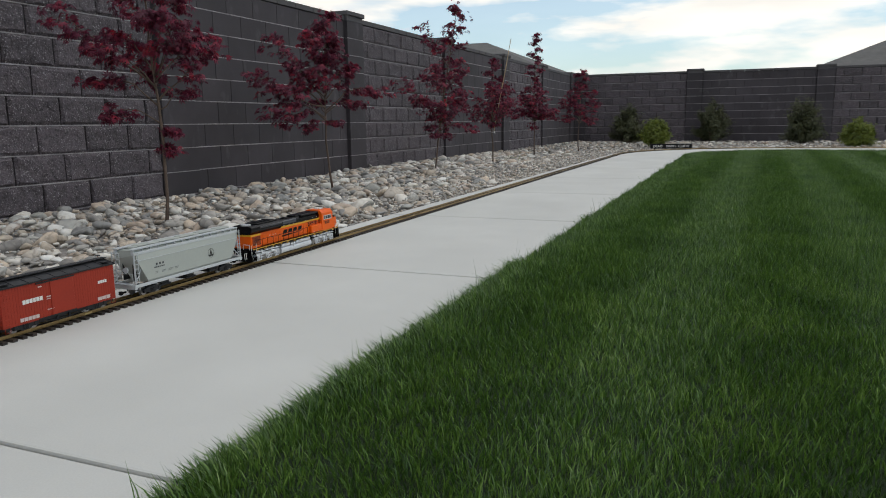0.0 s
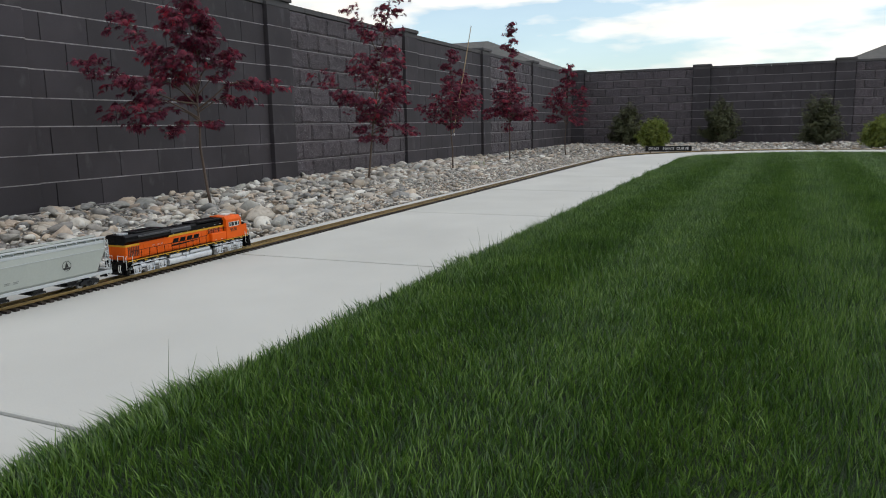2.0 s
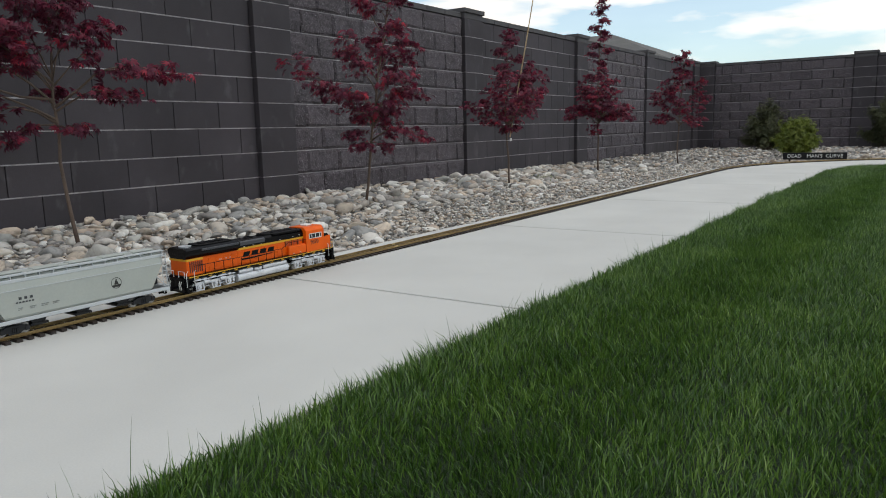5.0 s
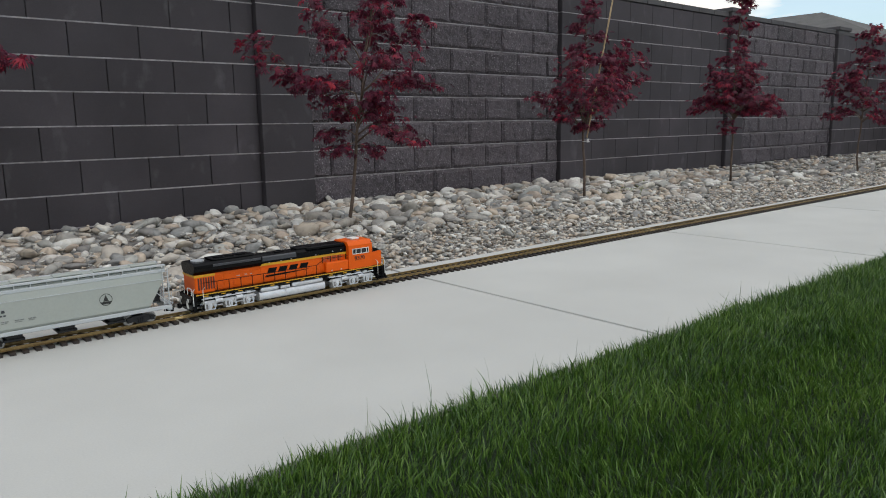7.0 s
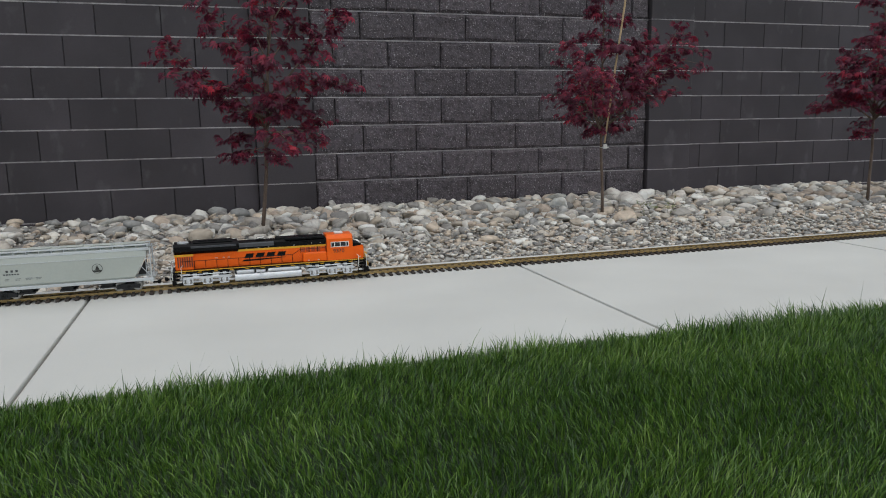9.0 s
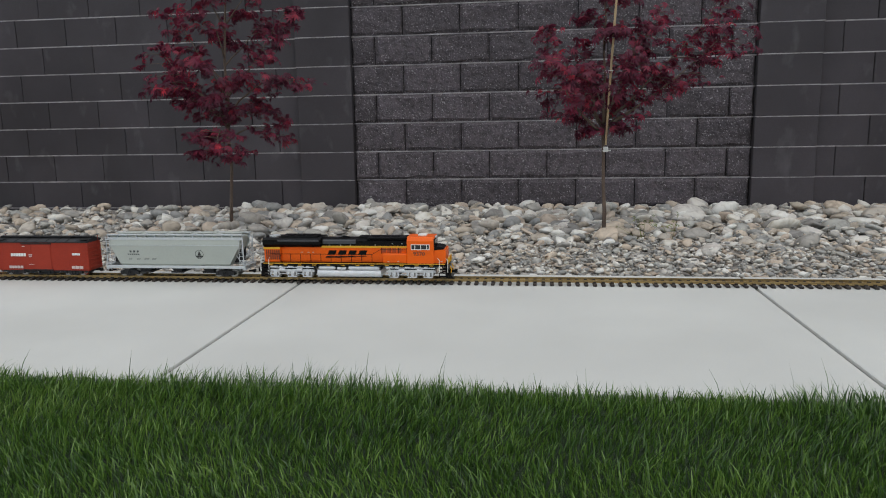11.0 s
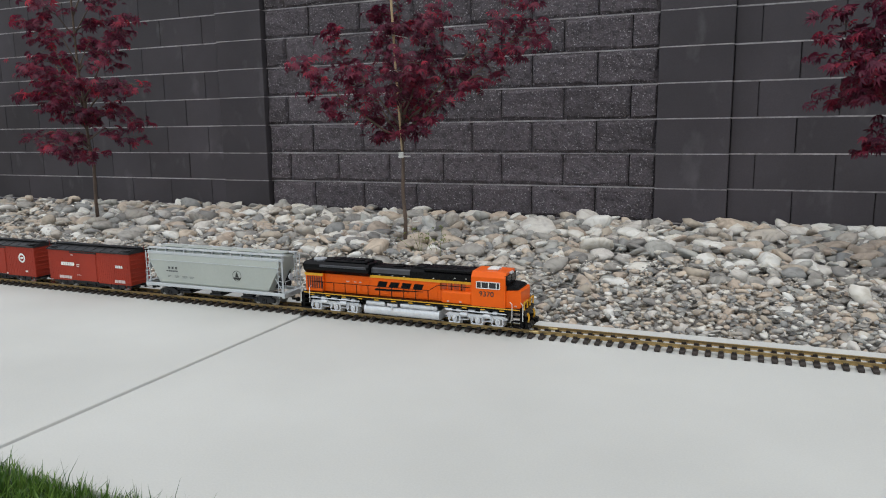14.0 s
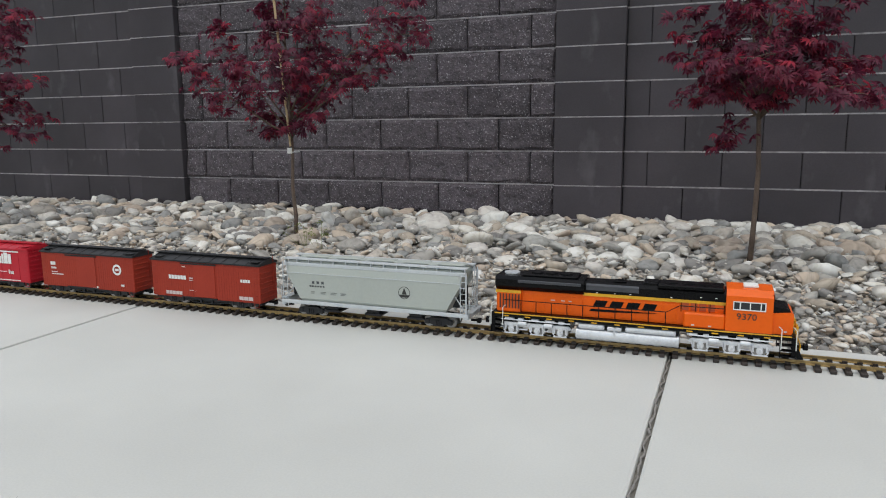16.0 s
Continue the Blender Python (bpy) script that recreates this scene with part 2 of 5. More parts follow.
M_YELLOW = mat("yellow stripe paint", (0.70, 0.36, 0.012), rough=0.4, scale=25, fine=150)
M_SILVER = mat("silver paint", (0.70, 0.71, 0.73), (0.52, 0.53, 0.55), rough=0.32, metal=0.35, scale=40, fine=200)
M_STEEL = mat("wheel steel", (0.36, 0.35, 0.34), rough=0.35, metal=0.9, scale=40, fine=200)
M_GLASS = mat("dark cab glass", (0.02, 0.022, 0.025), rough=0.08, scale=40, fine=200)
M_HOPPER = mat("light grey hopper paint", (0.37, 0.39, 0.355), (0.33, 0.35, 0.32), rough=0.5, scale=8, fine=160)
M_HOPPER_D = mat("pale grey trim", (0.48, 0.50, 0.51), (0.42, 0.44, 0.45), rough=0.45, scale=8, fine=160)
M_BOXRED = mat("oxide red wood siding", (0.31, 0.032, 0.015), (0.25, 0.025, 0.012), spec=0.25, rough=0.55, scale=9, fine=160)
M_REEFER = mat("bright red car paint", (0.44, 0.011, 0.024), (0.38, 0.009, 0.020), spec=0.3, rough=0.42, scale=9, fine=160)
M_ROOF = mat("black car roof", (0.018, 0.018, 0.020), (0.012, 0.012, 0.013), rough=0.50, spec=0.3, scale=18, fine=160)
M_INK = mat("dark lettering ink", (0.025, 0.025, 0.022), rough=0.6)
M_PINK = mat("faded white lettering", (0.62, 0.50, 0.48), rough=0.6)


# ---- mesh helpers ----
def mesh_of(name, bm, material, smooth=False):
    bmesh.ops.recalc_face_normals(bm, faces=bm.faces)
    me = bpy.data.meshes.new(name)
    bm.to_mesh(me)
    bm.free()
    for mt in (material if isinstance(material, (list, tuple)) else [material]):
        me.materials.append(mt)
    if smooth:
        me.shade_smooth()
    return me


def part(name, bm, material, parent=None, label="", smooth=False):
    """Link a bmesh as one mesh object, under a thing or a part if one is given."""
    ob = new(name, mesh_of(name, bm, material, smooth) if isinstance(bm, bmesh.types.BMesh) else bm)
    ob.parent = parent
    return tagged(ob, label)


def pieces(name, bm, material, parent=None, label=""):
    """Link each loose piece of a bmesh as a part of its own."""
    bmesh.ops.recalc_face_normals(bm, faces=bm.faces)
    todo = set(bm.faces)
    while todo:
        first = todo.pop()
        stack, group = [first], [first]
        while stack:
            for e in stack.pop().edges:
                for g in e.link_faces:
                    if g in todo:
                        todo.remove(g)
                        stack.append(g)
                        group.append(g)
        vs = {}
        for g in group:
            for v in g.verts:
                vs.setdefault(v, len(vs))
        me = bpy.data.meshes.new(name)
        me.from_pydata([v.co[:] for v in vs], [], [[vs[v] for v in g.verts] for g in group])
        me.materials.append(material)
        part(name, me, None, parent, label)
    bm.free()


def thing(name, label, category, group="", m=None, kind=""):
    ob = new(name)
    ob.empty_display_size = 0.05
    if m is not None:
        ob.matrix_basis = m
    return tagged(ob, label, category, group, kind)


def box(bm, x0, x1, y0, y1, z0, z1, bevel=0.0, m=None):
    r = bmesh.ops.create_cube(bm, size=1.0)
    for v in r["verts"]:
        v.co = Vector((x0 + (v.co.x + 0.5) * (x1 - x0), y0 + (v.co.y + 0.5) * (y1 - y0), z0 + (v.co.z + 0.5) * (z1 - z0)))
        if m is not None:
            v.co = m @ v.co
    if bevel:
        es = list({e for v in r["verts"] for e in v.link_edges})
        bmesh.ops.bevel(bm, geom=es, offset=bevel, segments=1, affect="EDGES", profile=0.7)
    return bm


def tube(bm, pts, radii, seg=8, caps=True):
    """A round tube along points."""
    pts = [Vector(p) for p in pts]
    radii = radii if isinstance(radii, (list, tuple)) else [radii] * len(pts)
    rings = []
    for i, p in enumerate(pts):
        d = (pts[min(i + 1, len(pts) - 1)] - pts[max(i - 1, 0)]).normalized()
        a = d.cross(Vector((0, 0, 1)) if abs(d.z) < 0.9 else Vector((1, 0, 0))).normalized()
        c = d.cross(a)
        rings.append([bm.verts.new(p + (a * math.cos(k * math.tau / seg) + c * math.sin(k * math.tau / seg)) * radii[i]) for k in range(seg)])
    for r0, r1 in zip(rings, rings[1:]):
        for k in range(seg):
            bm.faces.new((r0[k], r0[(k + 1) % seg], r1[(k + 1) % seg], r1[k]))
    if caps:
        bm.faces.new(rings[0][::-1])
        bm.faces.new(rings[-1])
    return bm


def prism(bm, profile, a0, a1, axis="x"):
    """A profile of (u, v) points drawn along an axis: for x the profile is (y, z), for y it is (x, z)."""
    def at(u, v, a):
        return (a, u, v) if axis == "x" else (u, a, v) if axis == "y" else (u, v, a)
    r0 = [bm.verts.new(at(u, v, a0)) for u, v in profile]
    r1 = [bm.verts.new(at(u, v, a1)) for u, v in profile]
    n = len(profile)
    for k in range(n):
        bm.faces.new((r0[k], r0[(k + 1) % n], r1[(k + 1) % n], r1[k]))
    bm.faces.new(r0[::-1])
    bm.faces.new(r1)
    return bm


def fresh():
    return bmesh.new()


def raw_mesh(name, verts, faces_flat, loop_total, material, smooth=False):
    """A mesh straight from number arrays, for stuff of very many pieces."""
    me = bpy.data.meshes.new(name)
    me.vertices.add(len(verts))
    me.vertices.foreach_set("co", np.asarray(verts, np.float32).ravel())
    me.loops.add(len(faces_flat))
    me.loops.foreach_set("vertex_index", np.asarray(faces_flat, np.int32))
    me.polygons.add(len(loop_total))
    starts = np.concatenate(([0], np.cumsum(loop_total)[:-1])).astype(np.int32)
    me.polygons.foreach_set("loop_start", starts)
    me.update(calc_edges=True)
    me.materials.append(material)
    if smooth:
        me.shade_smooth()
    return me


def lettering(text, size, material, depth=0.0006):
    """Text with the built-in font as a mesh, standing in the x-z plane, facing -y, centred."""
    cu = bpy.data.curves.new("letters", "FONT")
    cu.body, cu.size, cu.align_x, cu.align_y, cu.extrude, cu.resolution_u = text, size, "CENTER", "CENTER", depth, 3
    ob = new("letters", cu)
    dg = bpy.context.evaluated_depsgraph_get()
    me = bpy.data.meshes.new_from_object(ob.evaluated_get(dg))
    bpy.data.objects.remove(ob)
    bpy.data.curves.remove(cu)
    me.transform(Matrix.Rotation(radians(90), 4, "X"))
    me.materials.clear()
    me.materials.append(material)
    return me


# ---- ground, path, lawn ----
CX, CY = 2.2, -5.76          # centre of the bend
R_OUT, R_TRACK, R_IN = 3.24, 3.105, 2.03
Y_OUT, Y_TRACK, Y_IN = CY + R_OUT, CY + R_TRACK, CY + R_IN
X_START, Y_END = -22.0, -24.0

bm = fresh()
box(bm, -300, 300, -300, 300, -0.4, -0.075)
tagged(part("ground", bm, M_SOIL), "bare brown soil under the yard", "ground", kind="structure")


def arc(r, a0, a1, n):
    return [(CX + r * math.sin(a0 + (a1 - a0) * k / n), CY + r * math.cos(a0 + (a1 - a0) * k / n)) for k in range(n + 1)]


def slab(parent, outline, shared=None):
    bm = fresh()
    prism(bm, outline, -0.11, 0.0, "z")
    es = [e for e in bm.edges if all(v.co.z > -0.01 for v in e.verts)]
    bmesh.ops.bevel(bm, geom=es, offset=0.006, segments=2, affect="EDGES", profile=0.6)
    return part("slab", bm, M_CONC, parent)


path = tagged(new("path"), "pale broom-finished concrete garden path with tooled joints", "path", kind="structure")
JOINT, PITCH, GAP = 0.268, 1.59, 0.0052
cuts = [-9.33 - PITCH * k for k in range(8, 0, -1)] + [-9.33, -7.70, -6.10, -4.51, -2.915, -1.325, JOINT, 1.820]
SKEW = {1.820: -0.022}
for x0, x1 in zip(cuts, cuts[1:]):
    slab(path, [(x0 + GAP, Y_IN), (x1 - GAP + SKEW.get(x1, 0), Y_IN), (x1 - GAP, Y_OUT), (x0 + GAP, Y_OUT)])
turns = [0.0, 0.45, 0.95, 1.45, math.pi / 2]
for i in range(4):
    a0, a1 = turns[i] + (0.0015 if i else 0), turns[i + 1] - 0.0015
    lead_in, lead_out = ([(cuts[-1] + GAP + SKEW[cuts[-1]], Y_IN)], [(cuts[-1] + GAP, Y_OUT)]) if i == 0 else ([], [])
    slab(path, lead_in + arc(R_IN, a0, a1, 8) + arc(R_OUT, a0, a1, 8)[::-1] + lead_out)
for i in range(10):
    y1, y0 = CY - PITCH * i - GAP, CY - PITCH * (i + 1) + GAP
    slab(path, [(CX + R_IN, y0), (CX + R_OUT, y0), (CX + R_OUT, y1), (CX + R_IN, y1)])
bm = fresh()
prism(bm, [(X_START, Y_IN + 0.01)] + arc(R_IN + 0.01, 0, math.pi / 2, 20) + [(CX + R_IN + 0.01, Y_END), (CX + R_OUT - 0.01, Y_END)]
      + arc(R_OUT - 0.01, 0, math.pi / 2, 20)[::-1] + [(X_START, Y_OUT - 0.01)], -0.12, -0.012, "z")
part("joint_bed", bm, M_GROOVE, path, "dark joint filler between the slabs")
bm = fresh()
crng = random.Random(9)
pts = [(1.820 - 0.022 * (Y_OUT - y) / (Y_OUT - Y_IN) + crng.uniform(-0.004, 0.004), y, -0.006 + crng.uniform(-0.002, 0.003)) for y in np.linspace(Y_OUT - 0.02, Y_IN + 0.02, 70)]
tube(bm, pts, [crng.uniform(0.0008, 0.0030) for _ in pts], 6)
part("cracked_filler", bm, M_SOIL, path, "crumbling dark joint filler")

bm = fresh()
prism(bm, [(X_START, Y_IN - 0.012), (CX, Y_IN - 0.012)] + arc(R_IN - 0.012, 0.05, math.pi / 2, 20) + [(CX + R_IN - 0.012, Y_END), (X_START, Y_END)], -0.2, -0.012, "z")
lawn = tagged(part("lawn", bm, M_LAWN), "mown green lawn beside the concrete path", "lawn", kind="structure")

# rock bed under the stones
bm = fresh()
prism(bm, [(X_START, Y_OUT + 0.004)] + arc(R_OUT + 0.004, 0, math.pi / 2, 20) + [(CX + R_OUT + 0.004, Y_END), (11.3, Y_END), (11.3, 0.1), (X_START, 0.1)], -0.2, -0.05, "z")
tagged(part("stone_bed", bm, M_SOIL), "fine gravel bed along the wall", "gravel bed", kind="structure")

# ---- block walls ----
B, H, Z0 = 0.4064, 0.2032, 0.375
P_LEFT, P_STEP, PROUD = -2.20, 3.17, 0.048
ROWS = range(-3, 7)          # courses; row r stands on Z0 + r * H
TOP = Z0 + 7 * H
G = 0.0045                   # half a joint


def smooth_block(w, name="block"):
    bm = fresh()
    box(bm, -w / 2 + G * 0.85, w / 2 - G * 0.85, -0.002, 0.05, G * 0.6, H - G * 0.6, 0.003)
    return bm


def split_block(w, rng):
    """A rock-faced block: a broken front over a straight arris."""
    bm = fresh()
    nx, nz = max(3, round(w / 0.068)), 4
    grid = []
    for j in range(nz + 1):
        row = []
        for i in range(nx + 1):
            edge = i in (0, nx) or j in (0, nz)
            y = rng.uniform(-0.001, 0.006) if edge else rng.uniform(-0.021, -0.005)
            u = (0.0, 0.05, *[0.05 + 0.90 * k / (nx - 2) for k in range(1, nx - 2)], 0.95, 1.0)[i]
            v = (0.0, 0.11, 0.5, 0.89, 1.0)[j]
            dx = 0 if i in (0, nx) else rng.uniform(-0.008, 0.008)
            dz = 0 if j in (0, nz) else rng.uniform(-0.008, 0.008) * (3 if j == 2 else 1)
            row.append(bm.verts.new((-w / 2 + G * 1.1 + (w - 2.2 * G) * u + dx, y, G * 0.6 + (H - G * 1.2) * v + dz)))
        grid.append(row)
    for j in range(nz):
        for i in range(nx):
            q = (grid[j][i], grid[j][i + 1], grid[j + 1][i + 1], grid[j + 1][i])
            if (i + j) % 2:
                bm.faces.new(q[:3]), bm.faces.new((q[0], q[2], q[3]))
            else:
                bm.faces.new((q[0], q[1], q[3])), bm.faces.new(q[1:])
    ring = [grid[0][i] for i in range(nx + 1)] + [grid[j][nx] for j in range(1, nz + 1)] + [grid[nz][i] for i in range(nx - 1, -1, -1)] + [grid[j][0] for j in range(nz - 1, 0, -1)]
    backs = [bm.verts.new((v.co.x, 0.05, v.co.z)) for v in ring]
    for i in range(len(ring)):
        bm.faces.new((ring[i], ring[(i + 1) % len(ring)], backs[(i + 1) % len(ring)], backs[i]))
    return bm


brng = random.Random(5)
BLOCKS = {}


def block_mesh(kind, w):
    """Blocks of one kind and width share a few meshes."""
    key = (kind, round(w, 2))
    if key not in BLOCKS:
        made = [split_block(key[1], brng) for _ in range(7 if w > 0.4 else 2)] if kind == "split" else [smooth_block(key[1])]
        BLOCKS[key] = [mesh_of("block", b, M_SPLIT if kind == "split" else M_SMOOTH) for b in made]
    return brng.choice(BLOCKS[key])


def courses(x0, x1, anchor, r):
    """Where the blocks of a course lie between two pilasters: (centre, width); end blocks are cut."""
    start = anchor + (B / 2 if r % 2 == 0 else 0)
    k = math.ceil((x0 - start) / B + 1e-6)
    cuts = [x0]
    while start + k * B < x1 - 1e-6:
        if start + k * B - cuts[-1] > 0.035:
            cuts.append(start + k * B)
        k += 1
    if x1 - cuts[-1] < 0.035:
        cuts.pop()
    cuts.append(x1)
    return [((a + b) / 2, b - a) for a, b in zip(cuts, cuts[1:])]


def wall_run(name, label, origin, turn, panels, near, anchors):
    """A wall of block panels between pilasters. origin: pilaster 0's near edge on the wall face; panels: (index, kind). near: indices whose blocks are single pieces."""
    base = Matrix.Translation(origin) @ Matrix.Rotation(turn, 4, "Z")
    wall = tagged(new(name), label, "wall", kind="structure")
    i0, i1 = min(p for p, _ in panels), max(p for p, _ in panels)
    bm = fresh()
    box(bm, i0 * P_STEP - 0.05, (i1 + 1) * P_STEP + B, 0.012, 0.20, -0.3, TOP, m=base)
    part("core", bm, M_BACKWALL, wall)
    bm = fresh()
    for r in list(ROWS)[1:]:
        box(bm, i0 * P_STEP, (i1 + 1) * P_STEP + B, -0.0026, 0.02, Z0 + r * H - G * 0.95, Z0 + r * H + G * 0.95, m=base)
    part("mortar_joints", bm, M_MORTAR_LIT, wall, "thin mortar lines, paled for light on the ledges")
    joined = {"smooth": fresh(), "split": fresh()}
    for p, kind in panels:
        for q in ((p, p + 1) if p == i1 else (p,)):
            for r in ROWS:
                m = base @ Matrix.Translation((q * P_STEP + B / 2, -PROUD, Z0 + r * H))
                if p in near:
                    ob = part("block", block_mesh("smooth", B), None, wall)
                    ob.matrix_basis = m
                else:
                    bmx = smooth_block(B - 0.004)
                    bmx.transform(m)
                    add_to(joined["smooth"], bmx)
            bm = fresh()
            box(bm, q * P_STEP + 0.002, q * P_STEP + B - 0.002, -PROUD + 0.005, 0.014, -0.3, TOP, m=base)
            part("pilaster_core", bm, M_SMOOTH, wall)
            bm = fresh()
            for r in list(ROWS)[1:]:
                box(bm, q * P_STEP + 0.002, q * P_STEP + B - 0.002, -PROUD - 0.0026, 0.0, Z0 + r * H - G * 0.75, Z0 + r * H + G * 0.75, m=base)
            part("pilaster_joints", bm, M_MORTAR_LIT, wall, "mortar lines of a pilaster, paled for light on the ledges")
            bm = fresh()
            box(bm, q * P_STEP - 0.02, q * P_STEP + B + 0.02, -PROUD - 0.02, 0.25, TOP + 0.064, TOP + 0.115, 0.006, m=base)
            box(bm, q * P_STEP, q * P_STEP + B, -PROUD, 0.22, TOP, TOP + 0.064, 0.003, m=base)
            part("pilaster_cap", bm, M_CAP, wall, "square block pilaster cap")
        x0 = p * P_STEP + B
        anchor = anchors.get(p, brng.uniform(0, B))
        for r in ROWS:
            for cx, w in courses(x0, x0 + P_STEP - B, anchor, r):
                m = base @ Matrix.Translation((cx, 0, Z0 + r * H))
                if p in near and r > -3:
                    ob = part("block", block_mesh(kind, w), None, wall)
                    ob.matrix_basis = m
                else:
                    bmx = smooth_block(w) if kind == "smooth" else split_block(w, brng)
                    bmx.transform(m)
                    add_to(joined[kind], bmx)
        for c in range(8):
            bm = fresh()
            a = x0 + (P_STEP - B) * c / 8
            box(bm, a + 0.003, a + (P_STEP - B) / 8 - 0.003, -0.012, 0.21, TOP + 0.004, TOP + 0.062, 0.004, m=base)
            part("cap_block", bm, M_CAP, wall)
    for kind, bmj in joined.items():
        if len(bmj.verts):
            tagged(part("blocks", bmj, M_SMOOTH_J if kind == "smooth" else M_SPLIT_J, wall), kind="stuff")
        else:
            bmj.free()
    return wall


def add_to(target, bmx):
    me = bpy.data.meshes.new("tmp")
    bmx.to_mesh(me)
    bmx.free()
    target.from_mesh(me)
    bpy.data.meshes.remove(me)


wall_run("wall_north", "tall dark grey block wall with alternating smooth and split-face panels", (P_LEFT, 0, 0), 0,
         [(-4, "split"), (-3, "smooth"), (-2, "split"), (-1, "smooth"), (0, "split"), (1, "smooth"), (2, "split"), (3, "smooth")], {-1, 0, 1}, {0: -P_LEFT, -1: 0.2746 - P_LEFT, 1: 1.512 - P_LEFT})
wall_run("wall_east", "tall dark grey block wall across the end of the yard", (11.05, 0.06, 0), radians(-90),
         [(0, "split"), (1, "smooth"), (2, "split"), (3, "smooth"), (4, "split")], set(), {})

# ---- track ----
T_IN = Y_TRACK
DRIFT = 0.0052               # the track is laid very slightly askew to the path


def track_point(s, off=0.0):
    """The place and heading at s metres along the track from the bend's start."""
    if s <= 0:
        return Vector((CX + s, T_IN + DRIFT * s + off, 0)), math.atan(DRIFT)
    a = s / R_TRACK
    if a <= math.pi / 2:
        r = R_TRACK + off
        return Vector((CX + r * math.sin(a), CY + r * math.cos(a), 0)), -a
    return Vector((CX + R_TRACK + off, CY - (s - R_TRACK * math.pi / 2), 0)), -math.pi / 2


track = tagged(new("railway_track"), "garden railway track with brass rails on dark ties", "track", kind="structure")
stations = [X_START - CX, *[k * 0.12 for k in range(0, 42)], 5.0, 20.0]
profile = [(-0.0035, 0.0095), (0.0035, 0.0095), (0.0035, 0.0108), (0.0008, 0.0122), (0.0008, 0.0152), (0.0016, 0.0160), (0.0016, 0.0182), (0.001, 0.0186),
           (-0.001, 0.0186), (-0.0016, 0.0182), (-0.0016, 0.0160), (-0.0008, 0.0152), (-0.0008, 0.0122), (-0.0035, 0.0108)]
for side in (-1, 1):
    bm = fresh()
    last = None
    for s in stations:
        ring = []
        for u, v in profile:
            p, _ = track_point(s, side * 0.0235 + u)
            ring.append(bm.verts.new((p.x, p.y, v)))
        if last:
            for k in range(len(ring)):
                bm.faces.new((last[k], last[(k + 1) % len(ring)], ring[(k + 1) % len(ring)], ring[k]))
        last = ring
    part("rail", bm, M_RAIL, track, "tarnished brass rail")
TIE_PITCH = 0.0295
bm = fresh()
box(bm, -0.0068, 0.0068, -0.047, 0.047, 0.0, 0.0082, 0.0015)
box(bm, -0.0055, 0.0055, -0.030, -0.0175, 0.008, 0.0125)
box(bm, -0.0055, 0.0055, 0.0175, 0.030, 0.008, 0.0125)
tie_mesh = mesh_of("tie", bm, M_TIE)
bm_one = fresh()
box(bm_one, -0.0068, 0.0068, -0.047, 0.047, 0.0, 0.0082)
far_v, far_f = [], []
one_v = [v.co.copy() for v in bm_one.verts]
one_f = [[v.index for v in f.verts] for f in bm_one.faces]
bm_one.free()
s = -14.0
while s < 12.0:
    p, a = track_point(s)
    if -5.4 < s < 3.3:
        ob = part("tie", tie_mesh, None, track)
        ob.matrix_basis = Matrix.Translation(p) @ Matrix.Rotation(a, 4, "Z")
    else:
        m = Matrix.Translation(p) @ Matrix.Rotation(a, 4, "Z")
        n0 = len(far_v)
        far_v += [m @ v for v in one_v]
        far_f += [[n0 + i for i in f] for f in one_f]
    s += TIE_PITCH
me = bpy.data.meshes.new("ties")
me.from_pydata(far_v, [], far_f)
me.materials.append(M_TIE_J)
tagged(part("ties", me, None, track), kind="stuff")
bm = fresh()
for s in (-10.8, -8.4, -6.0, -3.6, -1.2, 1.2):
    for side in (-1, 1):
        p, a = track_point(s + 0.02 * side)
        box(bm, -0.013, 0.013, side * 0.0235 - 0.0036, side * 0.0235 + 0.0036, 0.0098, 0.0165, 0.001, m=Matrix.Translation(p) @ Matrix.Rotation(a, 4, "Z"))
pieces("rail_joiner", bm, mat("bright brass joiner", (0.75, 0.58, 0.28), rough=0.35, metal=0.8), track, "bright brass rail clamps")


# ---- the train ----
RAIL_TOP = 0.0186


def wheelset(parent, x, r=0.0150, gauge=0.045):
    """An axle with two flanged wheels; it turns about its own y axis."""
    bm = fresh()
    for side in (-1, 1):
        y = side * (gauge / 2 + 0.0015)
        tube(bm, [(0, y - 0.003, 0), (0, y + 0.003, 0)], r, 20)
        tube(bm, [(0, y - side * 0.003 - 0.0008, 0), (0, y - side * 0.003 + 0.0008, 0)], r + 0.0022, 20)
        for k in range(4):
            a = k * math.pi / 2
            box(bm, -0.0015, 0.0015, y + side * 0.003, y + side * 0.0037, r * 0.3, r * 0.8, m=Matrix.Rotation(a, 4, "Y"))
    tube(bm, [(0, -gauge / 2, 0), (0, gauge / 2, 0)], 0.0025, 8)
    ob = part("wheelset", bm, M_STEEL, parent, "steel wheels on an axle")
    ob.location = (x, 0, RAIL_TOP + r)
    WHEELS.append((ob, r))
    return ob


WHEELS = []


def coupler(parent, x, sign):
    bm = fresh()
    box(bm, min(x, x + sign * 0.024), max(x, x + sign * 0.024), -0.003, 0.003, 0.034, 0.040, 0.001)
    box(bm, x + sign * 0.022 - 0.005, x + sign * 0.022 + 0.005, -0.006, 0.006, 0.031, 0.043, 0.0015)
    part("coupler", bm, M_BLACK, parent, "black knuckle coupler")


